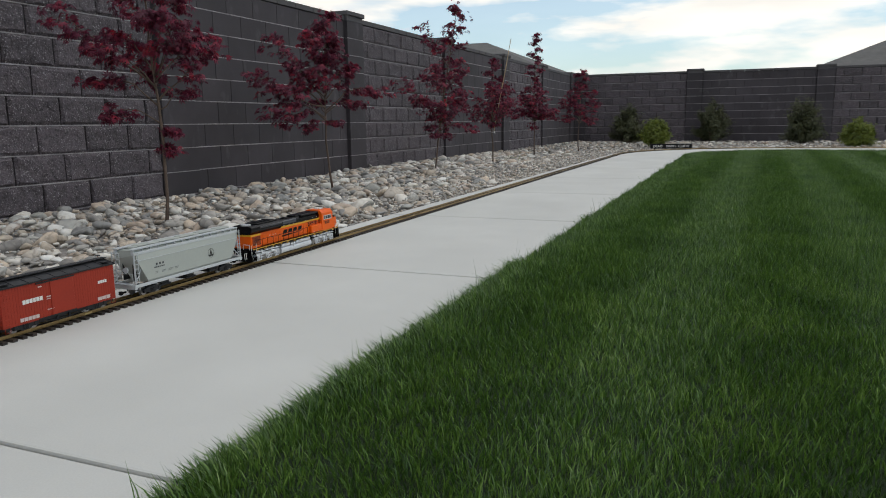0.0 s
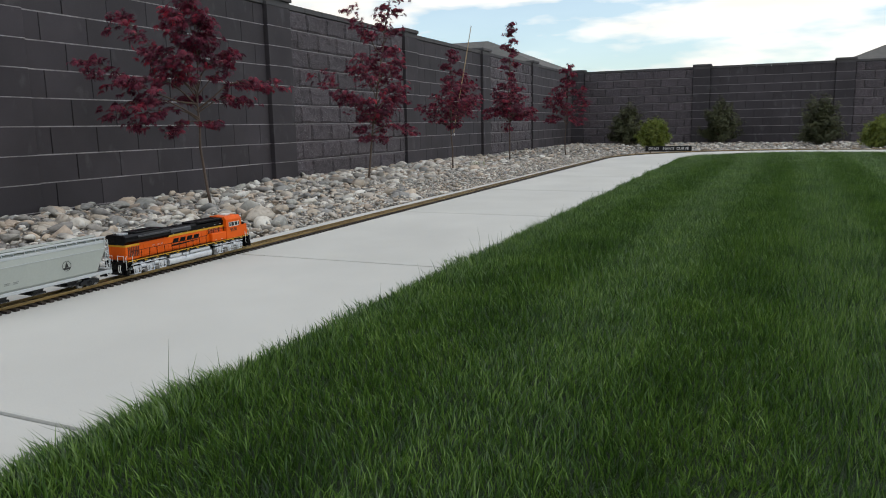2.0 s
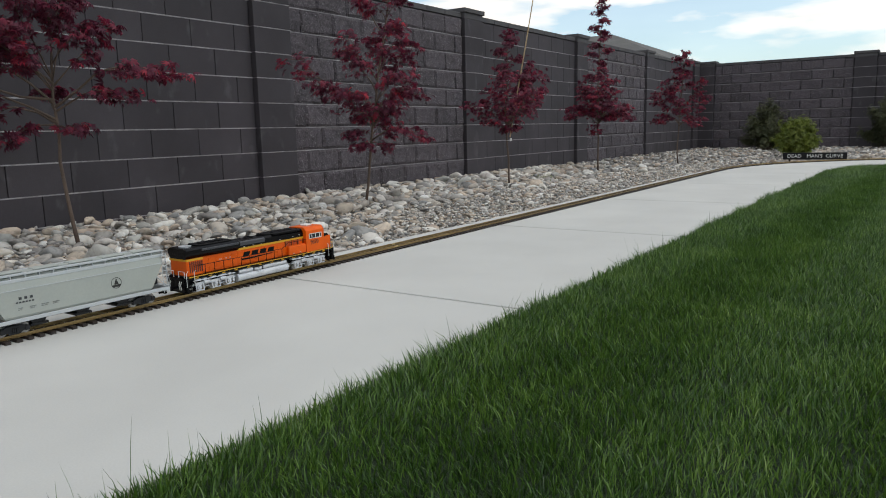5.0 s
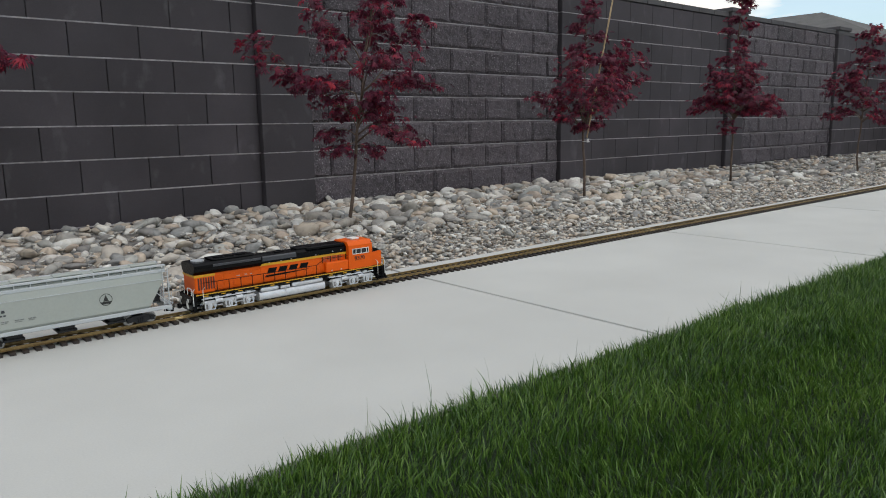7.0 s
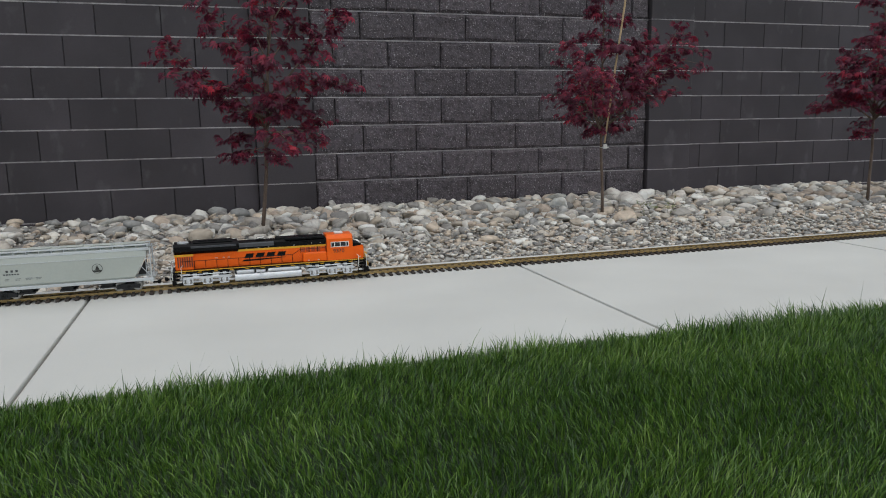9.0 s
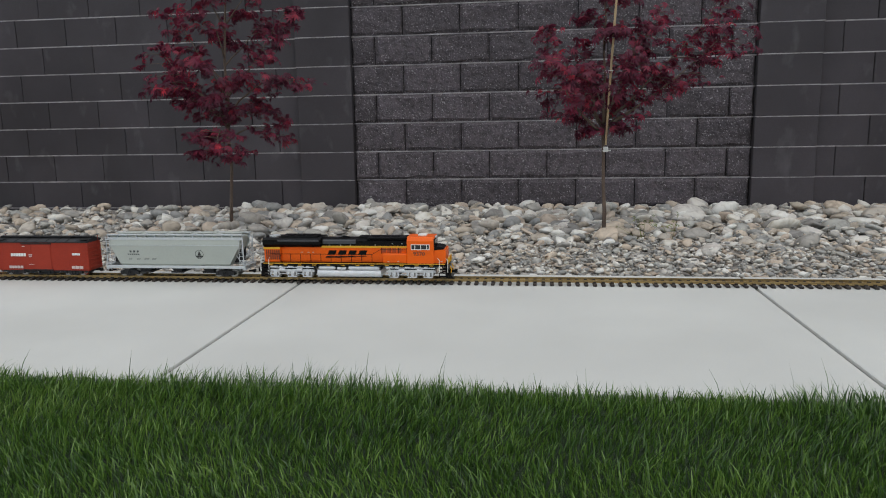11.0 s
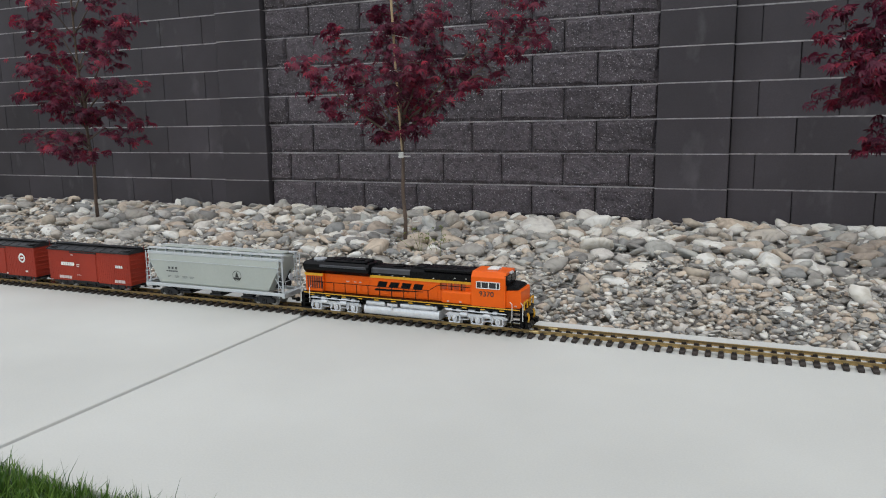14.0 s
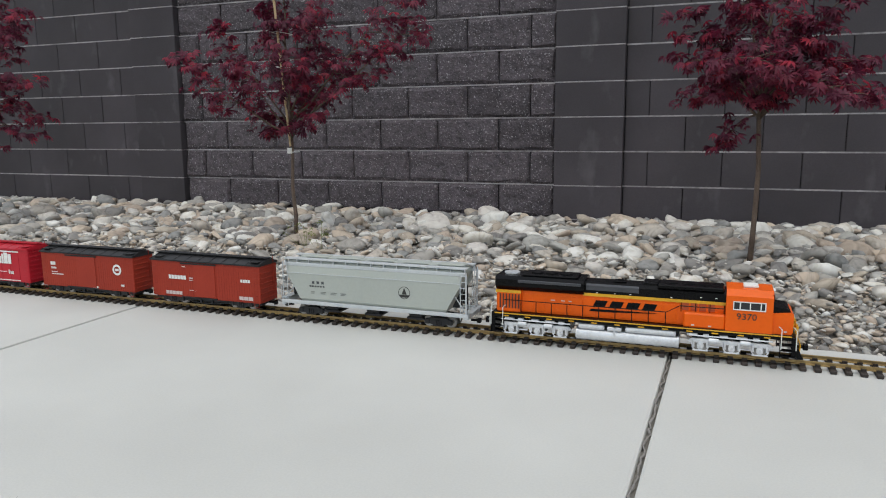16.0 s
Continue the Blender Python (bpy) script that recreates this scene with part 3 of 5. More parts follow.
def bogie(parent, x, material=None, half=0.032):
    """A two-axle freight truck: two side frames with springs and bearing boxes, a bolster, two wheelsets."""
    material = material or M_ROOF
    bm = fresh()
    box(bm, x - 0.008, x + 0.008, -half, half, 0.034, 0.046, 0.001)
    part("bolster", bm, material, parent)
    for side in (-1, 1):
        bm = fresh()
        y0, y1 = sorted((side * (half - 0.001), side * (half + 0.005)))
        prism(bm, [(x - 0.040, 0.036), (x - 0.022, 0.044), (x + 0.022, 0.044), (x + 0.040, 0.036), (x + 0.036, 0.030), (x + 0.018, 0.027), (x + 0.012, 0.022),
                   (x - 0.012, 0.022), (x - 0.018, 0.027), (x - 0.036, 0.030)], y0, y1, "y")
        for dx in (-0.031, 0.031):
            box(bm, x + dx - 0.006, x + dx + 0.006, y0 - 0.002, y1 + 0.002, 0.027, 0.040, 0.001)
        for dx in (-0.006, 0, 0.006):
            tube(bm, [(x + dx, side * (half + 0.006), 0.026), (x + dx, side * (half + 0.006), 0.038)], 0.0025, 6)
        part("side_frame", bm, material, parent, "black cast truck frame")
    for dx in (-0.030, 0.030):
        wheelset(parent, x + dx, 0.0135)


def ladder(parent, x, y, z0, z1, n, material, along="x", w=0.014):
    bm = fresh()
    for d in (-w / 2, w / 2):
        p0, p1 = ((x + d, y, z0), (x + d, y, z1)) if along == "x" else ((x, y + d, z0), (x, y + d, z1))
        tube(bm, [p0, p1], 0.0011, 6)
    for i in range(n):
        z = z0 + (z1 - z0) * (i + 0.5) / n
        p0, p1 = ((x - w / 2, y, z), (x + w / 2, y, z)) if along == "x" else ((x, y - w / 2, z), (x, y + w / 2, z))
        tube(bm, [p0, p1], 0.0009, 6)
    return part("ladder", bm, material, parent)


def bars(bm, x, z, w, h, y, n=1, gap=0.001):
    """A row of plain bars standing for small lettering."""
    each = (w - gap * (n - 1)) / n
    for k in range(n):
        x0 = x + k * (each + gap)
        box(bm, x0, x0 + each, y - 0.0004, y + 0.0002, z, z + h)


# -- locomotive: its front step stands at x = 0, its rear step at -0.676 --
loco = thing("locomotive", "orange and black model diesel locomotive with silver trucks on garden track", "model train")
W = 0.0475
bm = fresh()
box(bm, -0.664, -0.012, -W, W, 0.056, 0.067, 0.0015)
part("underframe", bm, M_BLACK, loco, "black walkway and side sill")
bm = fresh()
for side in (-1, 1):
    y0, y1 = sorted((side * W, side * (W + 0.0008)))
    box(bm, -0.662, -0.014, y0, y1, 0.0635, 0.0662)
    for k in range(12):
        x = -0.64 + k * 0.052
        box(bm, x, x + 0.013, y0 - 0.0004, y1 + 0.0004, 0.0577, 0.0602)
part("sill_stripe", bm, M_YELLOW, loco, "yellow sill stripe and dashes")
# hood
HW = 0.030
bm = fresh()
box(bm, -0.640, -0.146, -HW, HW, 0.066, 0.1055, 0.002)
hood = part("hood", bm, M_ORANGE, loco, "orange engine hood with doors")
bm = fresh()
for side in (-1, 1):
    for k in range(15):
        x = -0.60 + k * 0.0295
        y0, y1 = sorted((side * HW, side * (HW + 0.0008)))
        box(bm, x, x + 0.026, y0, y1, 0.070, 0.099, 0.0006)
pieces("hood_door", bm, M_ORANGE, hood)
bm = fresh()
for side in (-1, 1):
    for k in range(7):
        y0, y1 = sorted((side * (HW + 0.0105), side * (HW + 0.0125)))
        box(bm, -0.652 + k * 0.0075, -0.648 + k * 0.0075, y0, y1, 0.074, 0.099)
pieces("grille_slat", bm, mat("dark red grille", (0.10, 0.02, 0.008), rough=0.6), hood, "dark slatted grille")
bm = fresh()
box(bm, -0.660, -0.600, -0.041, 0.041, 0.066, 0.1045, 0.003)
part("rear_hood", bm, M_ORANGE, hood)
bm = fresh()
for side in (-1, 1):
    y0, y1 = sorted((side * (HW + 0.0005), side * (HW + 0.0018)))
    box(bm, -0.455, -0.146, y0, y1, 0.1030, 0.1100)
    y0, y1 = sorted((side * 0.0405, side * 0.0418))
    box(bm, -0.661, -0.600, y0, y1, 0.1005, 0.1052)
box(bm, -0.6615, -0.6595, -0.041, 0.041, 0.1005, 0.1052)
part("hood_stripe", bm, M_YELLOW, loco, "yellow hood stripe")
# black upper works
bm = fresh()
prism(bm, [(-HW, 0.1055), (HW, 0.1055), (HW, 0.140), (0.022, 0.152), (-0.022, 0.152), (-HW, 0.140)], -0.47, -0.146)
part("hood_roof", bm, M_BLACK, loco, "black hood roof")
bm = fresh()
prism(bm, [(-HW - 0.004, 0.1052), (HW + 0.004, 0.1052), (0.043, 0.120), (0.046, 0.132), (0.046, 0.149), (0.036, 0.160), (-0.036, 0.160), (-0.046, 0.149), (-0.046, 0.132), (-0.043, 0.120)], -0.662, -0.452)
rad = part("radiator_housing", bm, M_BLACK, loco, "black flared radiator housing")
bm = fresh()
for side in (-1, 1):
    prism(bm, [(side * 0.0455, 0.1375), (side * 0.0472, 0.1385), (side * 0.0476, 0.1480), (side * 0.0455, 0.1495)], -0.606, -0.458)
pieces("radiator_grille", bm, M_DARKGREY, rad, "dull grey radiator grille")
bm = fresh()
box(bm, -0.600, -0.470, -0.030, 0.030, 0.160, 0.1655, 0.002)
for x in (-0.57, -0.535, -0.50):
    tube(bm, [(x, 0, 0.165), (x, 0, 0.168)], 0.0145, 18)
part("radiator_fan", bm, M_BLACK, rad, "black roof fans")
bm = fresh()
tube(bm, [(-0.632, 0, 0.1605), (-0.632, 0, 0.1638)], 0.019, 20)
part("roof_fan", bm, M_SILVER, loco, "pale round roof fan")
bm = fresh()
for side in (-1, 1):
    y0, y1 = sorted((side * 0.024, side * (HW + 0.001)))
    prism(bm, [(side * (HW - 0.001), 0.122), (side * (HW + 0.0014), 0.122), (side * (HW + 0.0014), 0.1405), (side * 0.0262, 0.1465), (side * 0.0245, 0.145)], -0.448, -0.330)
part("inertial_screen", bm, M_DARKGREY, loco, "grey intake screen")
bm = fresh()
box(bm, -0.322, -0.290, -0.022, 0.022, 0.150, 0.1625, 0.002)
box(bm, -0.290, -0.150, -0.031, 0.031, 0.146, 0.161, 0.003)
box(bm, -0.39, -0.36, -0.012, 0.012, 0.153, 0.158, 0.002)
tube(bm, [(-0.375, 0, 0.157), (-0.375, 0, 0.161)], 0.007, 10)
for k in range(3):
    tube(bm, [(-0.262 + k * 0.036, 0, 0.1605), (-0.262 + k * 0.036, 0, 0.1622)], 0.014, 18)
pieces("brake_housing", bm, M_BLACK, loco, "black dynamic brake housing")
# cab and nose
bm = fresh()
prism(bm, [(-0.046, 0.066), (0.046, 0.066), (0.046, 0.148), (0.034, 0.163), (-0.034, 0.163), (-0.046, 0.148)], -0.146, -0.053)
cab = part("cab", bm, M_ORANGE, loco, "orange driving cab")
bm = fresh()
prism(bm, [(-0.0535, 0.066), (-0.016, 0.066), (-0.0125, 0.072), (-0.0125, 0.1120), (-0.0165, 0.1158), (-0.030, 0.1145), (-0.0535, 0.1120)], -0.040, 0.040, "y")
part("nose", bm, M_ORANGE, loco, "orange short nose")
bm = fresh()
prism(bm, [(-0.0525, 0.1122), (-0.030, 0.1147), (-0.0190, 0.1158), (-0.0195, 0.1188), (-0.026, 0.1232), (-0.040, 0.1252), (-0.0525, 0.1262)], -0.0365, 0.0365, "y")
part("nose_panel", bm, M_BLACK, loco, "black anti-glare nose top")
bm = fresh()
for side in (-1, 1):
    y0, y1 = sorted((side * 0.0462, side * 0.0474))
    for x in (-0.131, -0.118, -0.098, -0.077, -0.068):
        box(bm, x - 0.0011, x + 0.0011, y0, y1, 0.1165, 0.1345)
    for z in (0.1165, 0.1345):
        box(bm, -0.132, -0.067, y0, y1, z - 0.0011, z + 0.0011)
    part("window_frame", bm, M_WHITE, cab, "white cab window frame")
    bm = fresh()
bm.free()
bm = fresh()
for side in (-1, 1):
    y0, y1 = sorted((side * 0.0455, side * 0.0466))
    box(bm, -0.131, -0.068, y0, y1, 0.1170, 0.1340)
for side in (-1, 1):
    y0, y1 = sorted((side * 0.004, side * 0.036))
    box(bm, -0.0512, -0.0504, y0, y1, 0.130, 0.152)
pieces("window_glass", bm, M_GLASS, cab, "dark cab glass")
bm = fresh()
box(bm, -0.0560, -0.0514, -0.042, 0.042, 0.1268, 0.1545)
part("windscreen_surround", bm, M_BLACK, cab, "black windscreen surround")
bm = fresh()
box(bm, -0.112, -0.082, -0.016, 0.016, 0.163, 0.169, 0.0015)
part("air_conditioner", bm, M_WHITE, cab, "white roof unit")
bm = fresh()
for y in (-0.006, 0.006):
    tube(bm, [(-0.053, y, 0.1575), (-0.048, y, 0.1575)], 0.004, 12)
part("headlight", bm, M_SILVER, cab)
ob = part("number", lettering("9370", 0.0205, M_INK), None, loco, "dark road number")
ob.location = (-0.104, -0.0466, 0.1005)
bm = fresh()
box(bm, -0.232, -0.146, -0.045, 0.045, 0.066, 0.0905, 0.003)
part("equipment_locker", bm, M_ORANGE, loco, "orange locker behind the cab")
bm = fresh()
for k in range(4):
    box(bm, -0.236 + k * 0.018, -0.222 + k * 0.018, -HW - 0.002, -HW + 0.001, 0.0915, 0.1035)
# flat doors; the shade of the slats is put into a darker orange
pieces("vent_door", bm, mat("shadowed orange vent", (0.40, 0.06, 0.008), rough=0.5), loco, "slatted side vents")
# name on the hood: four slanted block shapes and a sweep
bm = fresh()
for k in range(4):
    x = -0.432 + k * 0.0365
    prism(bm, [(x, 0.0852), (x + 0.027, 0.0852), (x + 0.034, 0.0970), (x + 0.007, 0.0970)], -HW - 0.0018, -HW - 0.0008, "y")
prism(bm, [(-0.440, 0.0775), (-0.385, 0.0780), (-0.290, 0.0815), (-0.290, 0.0822), (-0.436, 0.0815)], -HW - 0.0018, -HW - 0.0008, "y")
part("name_shape", bm, M_BLACK, loco, "dark slanted name shape")
for x, z in ((-0.425, 0.112), (-0.385, 0.112), (-0.350, 0.113), (-0.262, 0.114), (-0.200, 0.121), (-0.168, 0.122)):
    bm = fresh()
    box(bm, x, x + 0.004, -HW - 0.0024, -HW + 0.001, z, z + 0.0028, 0.0006)
    part("lifting_eye", bm, M_WHITE, loco, "small white fitting")
for x, w in ((-0.530, 0.010), (-0.505, 0.008), (-0.488, 0.007), (-0.215, 0.006), (-0.180, 0.006), (-0.030, 0.006)):
    bm = fresh()
    y = 0.0455 if x > -0.24 else HW + 0.0012
    y = 0.0404 if x > -0.06 else y
    box(bm, x, x + w, -y - 0.0004, -y + 0.001, 0.0700 if x > -0.24 else 0.0905, 0.0722 if x > -0.24 else 0.0922)
    part("data_mark", bm, M_PINK, loco, "small pale data mark")
for x in (-0.238, -0.208, -0.178, -0.149):
    bm = fresh()
    box(bm, x - 0.0008, x + 0.0008, -HW - 0.0030, -HW, 0.0890, 0.1035)
    part("vent_frame", bm, M_BLACK, loco, "thin black vent edge")
# fuel tank, reservoirs
bm = fresh()
prism(bm, [(0.036 + 0.0085 * math.cos(a), 0.0325 + 0.0095 * math.sin(a)) for a in np.linspace(-1.45, 1.45, 14)] + [(-0.036 - 0.0085 * math.cos(a), 0.0325 - 0.0095 * math.sin(a)) for a in np.linspace(-1.45, 1.45, 14)], -0.466, -0.240)
for x0, x1 in ((-0.4675, -0.4645), (-0.2425, -0.2395)):
    prism(bm, [(0.036 + 0.0092 * math.cos(a), 0.0325 + 0.0102 * math.sin(a)) for a in np.linspace(-1.45, 1.45, 14)] + [(-0.036 - 0.0092 * math.cos(a), 0.0325 - 0.0102 * math.sin(a)) for a in np.linspace(-1.45, 1.45, 14)], x0, x1)
part("fuel_tank", bm, M_SILVER, loco, "silver fuel tank")
for x0, x1 in ((-0.462, -0.402), (-0.356, -0.246)):
    bm = fresh()
    for side in (-1, 1):
        tube(bm, [(x0, side * 0.0400, 0.0478), (x0 + 0.003, side * 0.0400, 0.0478), (x1 - 0.003, side * 0.0400, 0.0478), (x1, side * 0.0400, 0.0478)], [0.0032, 0.0052, 0.0052, 0.0032], 16)
    pieces("air_tank", bm, M_SILVER, loco, "silver air reservoir")
bm = fresh()
for side in (-1, 1):
    y0, y1 = sorted((side * 0.036, side * 0.045))
    box(bm, -0.396, -0.364, y0, y1, 0.0435, 0.0500, 0.001)
    tube(bm, [(-0.380, side * 0.0455, 0.050), (-0.380, side * 0.0455, 0.036)], 0.002, 6)
pieces("tank_fitting", bm, M_SILVER, loco)


def loco_truck(x0, x1):
    """A three-axle truck with silver side frames, brake cylinders, springs and bearing boxes."""
    mid = (x0 + x1) / 2
    axles = [x0 + 0.028, mid + 0.004, x1 - 0.028]
    for side in (-1, 1):
        bm = fresh()
        y0, y1 = sorted((side * 0.036, side * 0.0425))
        prism(bm, [(x0, 0.0380), (x0 + 0.010, 0.0435), (x1 - 0.010, 0.0435), (x1, 0.0380), (x1 - 0.006, 0.0365), (x0 + 0.006, 0.0365)], y0, y1, "y")
        for a in axles:
            prism(bm, [(a - 0.0060, 0.038), (a + 0.0060, 0.038), (a + 0.0045, 0.0270), (a - 0.0045, 0.0270)], y0, y1, "y")
            tube(bm, [(a, side * 0.042, 0.0318), (a, side * 0.0450, 0.0318), (a, side * 0.0452, 0.0318), (a, side * 0.0480, 0.0318)], [0.0070, 0.0070, 0.0040, 0.0030], 14)
            for d in (-0.014, 0.014):
                tube(bm, [(a + d, side * 0.044, 0.0295), (a + d, side * 0.044, 0.040)], 0.0026, 8)
        for a in (axles[0] + 0.027, axles[1] + 0.027):
            tube(bm, [(a - 0.010, side * 0.045, 0.042), (a + 0.010, side * 0.045, 0.042)], 0.0042, 10)
            box(bm, a - 0.012, a + 0.012, y0, y1, 0.0300, 0.0318, 0.0006)
        tube(bm, [(x0 + 0.004, side * 0.0455, 0.049), (x1 - 0.004, side * 0.0455, 0.049)], 0.0013, 6)
        part("truck_frame", bm, M_SILVER, loco, "silver cast truck side frame")
        for a in axles:
            bm = fresh()
            tube(bm, [(a - 0.019, side * 0.0460, 0.0415), (a - 0.017, side * 0.0465, 0.0300), (a - 0.010, side * 0.0465, 0.0235)], 0.0011, 6)
            tube(bm, [(a + 0.019, side * 0.0460, 0.0415), (a + 0.017, side * 0.0465, 0.0300), (a + 0.010, side * 0.0465, 0.0235)], 0.0011, 6)
            tube(bm, [(a - 0.016, side * 0.0462, 0.0245), (a + 0.016, side * 0.0462, 0.0245)], 0.0012, 6)
            part("brake_rigging", bm, M_SILVER, loco, "thin silver brake rods")
    for a in axles:
        wheelset(loco, a, 0.0150)
    bm = fresh()
    box(bm, x0 + 0.01, x1 - 0.01, -0.020, 0.020, 0.036, 0.056)
    part("truck_bolster", bm, M_BLACK, loco)


loco_truck(-0.222, -0.046)
loco_truck(-0.650, -0.476)
bm = fresh()
for side in (-1, 1):
    for a, b in ((-0.65, -0.47), (-0.235, -0.05)):
        y0, y1 = sorted((side * 0.034, side * 0.0455))
        for k in range(5):
            x = a + 0.012 + k * (b - a - 0.05) / 4
            box(bm, x, x + (0.022, 0.012, 0.017)[k % 3], y0, y1, (0.0485, 0.0465, 0.0495)[k % 3], 0.0525, 0.0005)
pieces("side_equipment", bm, M_SILVER, loco, "silver pipes and boxes under the sill")
# ends: steps, pilots, rails
for sgn, x in ((1, 0.0), (-1, -0.676)):
    bm = fresh()
    box(bm, x - sgn * 0.014, x - sgn * 0.004, -0.046, 0.046, 0.024, 0.064, 0.001) if sgn < 0 else box(bm, x - 0.014, x - 0.004, -0.046, 0.046, 0.024, 0.064, 0.001)
    part("pilot", bm, M_BLACK, loco, "black end plate")
    for side in (-1, 1):
        bm = fresh()
        for k in range(4):
            z = 0.026 + k * 0.011
            xa, xb = sorted((x - sgn * 0.036, x - sgn * 0.004))
            y0, y1 = sorted((side * 0.034, side * 0.049))
            box(bm, xa, xb, y0, y1, z, z + 0.0016)
        xa, xb = sorted((x - sgn * 0.036, x - sgn * 0.0345))
        y0, y1 = sorted((side * 0.034, side * 0.049))
        box(bm, xa, xb, y0, y1, 0.024, 0.064)
        box(bm, *sorted((x - sgn * 0.0055, x - sgn * 0.004)), y0, y1, 0.024, 0.064)
        part("step", bm, M_BLACK, loco, "black boarding steps")
        bm = fresh()
        for d in (0.005, 0.034):
            tube(bm, [(x - sgn * d, side * 0.0485, 0.040), (x - sgn * d, side * 0.0485, 0.088), (x - sgn * (d + 0.006), side * 0.0485, 0.095)], 0.0011, 6)
        part("grab_rail", bm, M_WHITE, loco, "white grab rail")
    for side in (-1, 1):
        bm = fresh()
        tube(bm, [(x - sgn * 0.004, side * 0.040, 0.066), (x - sgn * 0.004, side * 0.040, 0.094), (x - sgn * 0.004, side * 0.012, 0.094), (x - sgn * 0.004, side * 0.012, 0.066)], 0.0024 if sgn > 0 else 0.0013, 6)
        part("end_rail", bm, M_YELLOW if sgn > 0 else M_WHITE, loco, "end handrail")
        for y in (0.022, 0.03):
            bm = fresh()
            tube(bm, [(x + sgn * 0.001, side * y, 0.056), (x + sgn * 0.005, side * y, 0.046), (x + sgn * 0.003, side * y, 0.032)], 0.0013, 6)
            part("air_hose", bm, M_YELLOW if sgn > 0 else M_WHITE, loco, "air hose at the coupler")
    coupler(loco, x - sgn * 0.004, sgn)
bm = fresh()
prism(bm, [(-0.002, 0.022), (0.010, 0.022), (0.002, 0.040), (-0.004, 0.040)], -0.040, 0.040, "y")
part("plow", bm, M_BLACK, loco, "black plow blade")
for side in (-1, 1):
    bm = fresh()
    for k in range(10):
        x = -0.598 + k * 0.0365
        tube(bm, [(x, side * 0.0465, 0.066), (x, side * 0.0465, 0.1080)], 0.0011, 6)
    pieces("stanchion", bm, M_BLACK, loco)
    bm = fresh()
    tube(bm, [(-0.640, side * 0.0465, 0.1080), (-0.268, side * 0.0465, 0.1080), (-0.240, side * 0.0465, 0.1250), (-0.150, side * 0.0465, 0.1250)], 0.0011, 6)
    part("handrail", bm, M_BLACK, loco, "thin walkway handrail")

# heights of the body, from the drawing to the model as it stands
BODY_Z = ([0.0, 0.0186, 0.024, 0.052, 0.056, 0.067, 0.0805, 0.0985, 0.1045, 0.1095, 0.160, 0.18], [0.0, 0.0186, 0.0266, 0.0650, 0.0670, 0.0780, 0.0985, 0.1235, 0.1330, 0.1375, 0.1680, 0.186])
CAB_Z = ([0.0, 0.066, 0.1165, 0.1345, 0.163, 0.18], [0.0, 0.0775, 0.1280, 0.1455, 0.1715, 0.188])
RAIL_Z = ([0.0, 0.066, 0.09, 0.18], [0.0, 0.076, 0.092, 0.182])
for ob in loco.children_recursive:
    if ob.name.startswith("wheelset"):
        ob.location.x *= 1.03
        continue
    kind = ob.name.split(".")[0]
    table = CAB_Z if kind in ("cab", "nose", "nose_panel", "window_frame", "window_glass", "windscreen_surround", "air_conditioner", "headlight", "number") \
        else RAIL_Z if kind in ("handrail", "stanchion", "grab_rail", "end_rail", "air_hose", "step", "pilot", "coupler", "plow") else BODY_Z
    ob.data.transform(Matrix.Translation(ob.location))
    ob.location = (0, 0, 0)
    for v in ob.data.vertices:
        v.co = (v.co.x * 1.03, v.co.y * 1.06, float(np.interp(v.co.z, *table)))

# -- covered hopper: its front end at x = 0 --
HL = 0.546
hopper = thing("hopper_car", "light grey model covered hopper car with ladders, behind the locomotive", "model train")
bm = fresh()
sec = [(-0.042, 0.062), (0.042, 0.062), (0.0475, 0.070), (0.0475, 0.140), (0.043, 0.160), (0.034, 0.172), (-0.034, 0.172), (-0.043, 0.160), (-0.0475, 0.140), (-0.0475, 0.070)]
front = [bm.verts.new((-0.018 if z > 0.135 else -0.018 - (0.135 - z) * 0.62, y, z)) for y, z in sec]
rear = [bm.verts.new((-HL + (0.018 if z > 0.135 else 0.018 + (0.135 - z) * 0.62), y, z)) for y, z in sec]
for k in range(len(sec)):
    bm.faces.new((front[k], front[(k + 1) % len(sec)], rear[(k + 1) % len(sec)], rear[k]))
bm.faces.new(front[::-1]), bm.faces.new(rear)
body = part("body", bm, M_HOPPER, hopper, "light grey hopper body")
bm = fresh()
for side in (-1, 1):
    y0, y1 = sorted((side * 0.0470, side * 0.0485))
    box(bm, -HL + 0.02, -0.02, y0, y1, 0.1385, 0.1405)
part("side_rib", bm, M_HOPPER_D, body)
bm = fresh()
for side in (-1, 1):
    y0, y1 = sorted((side * 0.043, side * 0.050))
    box(bm, -HL, 0, y0, y1, 0.053, 0.063, 0.001)
    box(bm, -HL + 0.01, -0.01, *sorted((side * 0.030, side * 0.0445)), 0.1585, 0.1675, 0.001)
for x in (-0.006, -HL + 0.006):
    box(bm, x - 0.006, x + 0.006, -0.049, 0.049, 0.048, 0.063, 0.001)
pieces("side_sill", bm, M_HOPPER_D, hopper, "pale grey side sill")
bm = fresh()
for side in (-1, 1):
    box(bm, -HL + 0.008, -0.008, *sorted((side * 0.022, side * 0.0425)), 0.1755, 0.1785)
    for k in range(15):
        x = -HL + 0.012 + k * (HL - 0.024) / 14
        box(bm, x - 0.001, x + 0.001, *sorted((side * 0.030, side * 0.0415)), 0.1665, 0.176)
pieces("running_board", bm, M_HOPPER_D, hopper, "roof walkway on short posts")
bm = fresh()
box(bm, -HL + 0.04, -0.04, -0.014, 0.014, 0.172, 0.1805, 0.002)
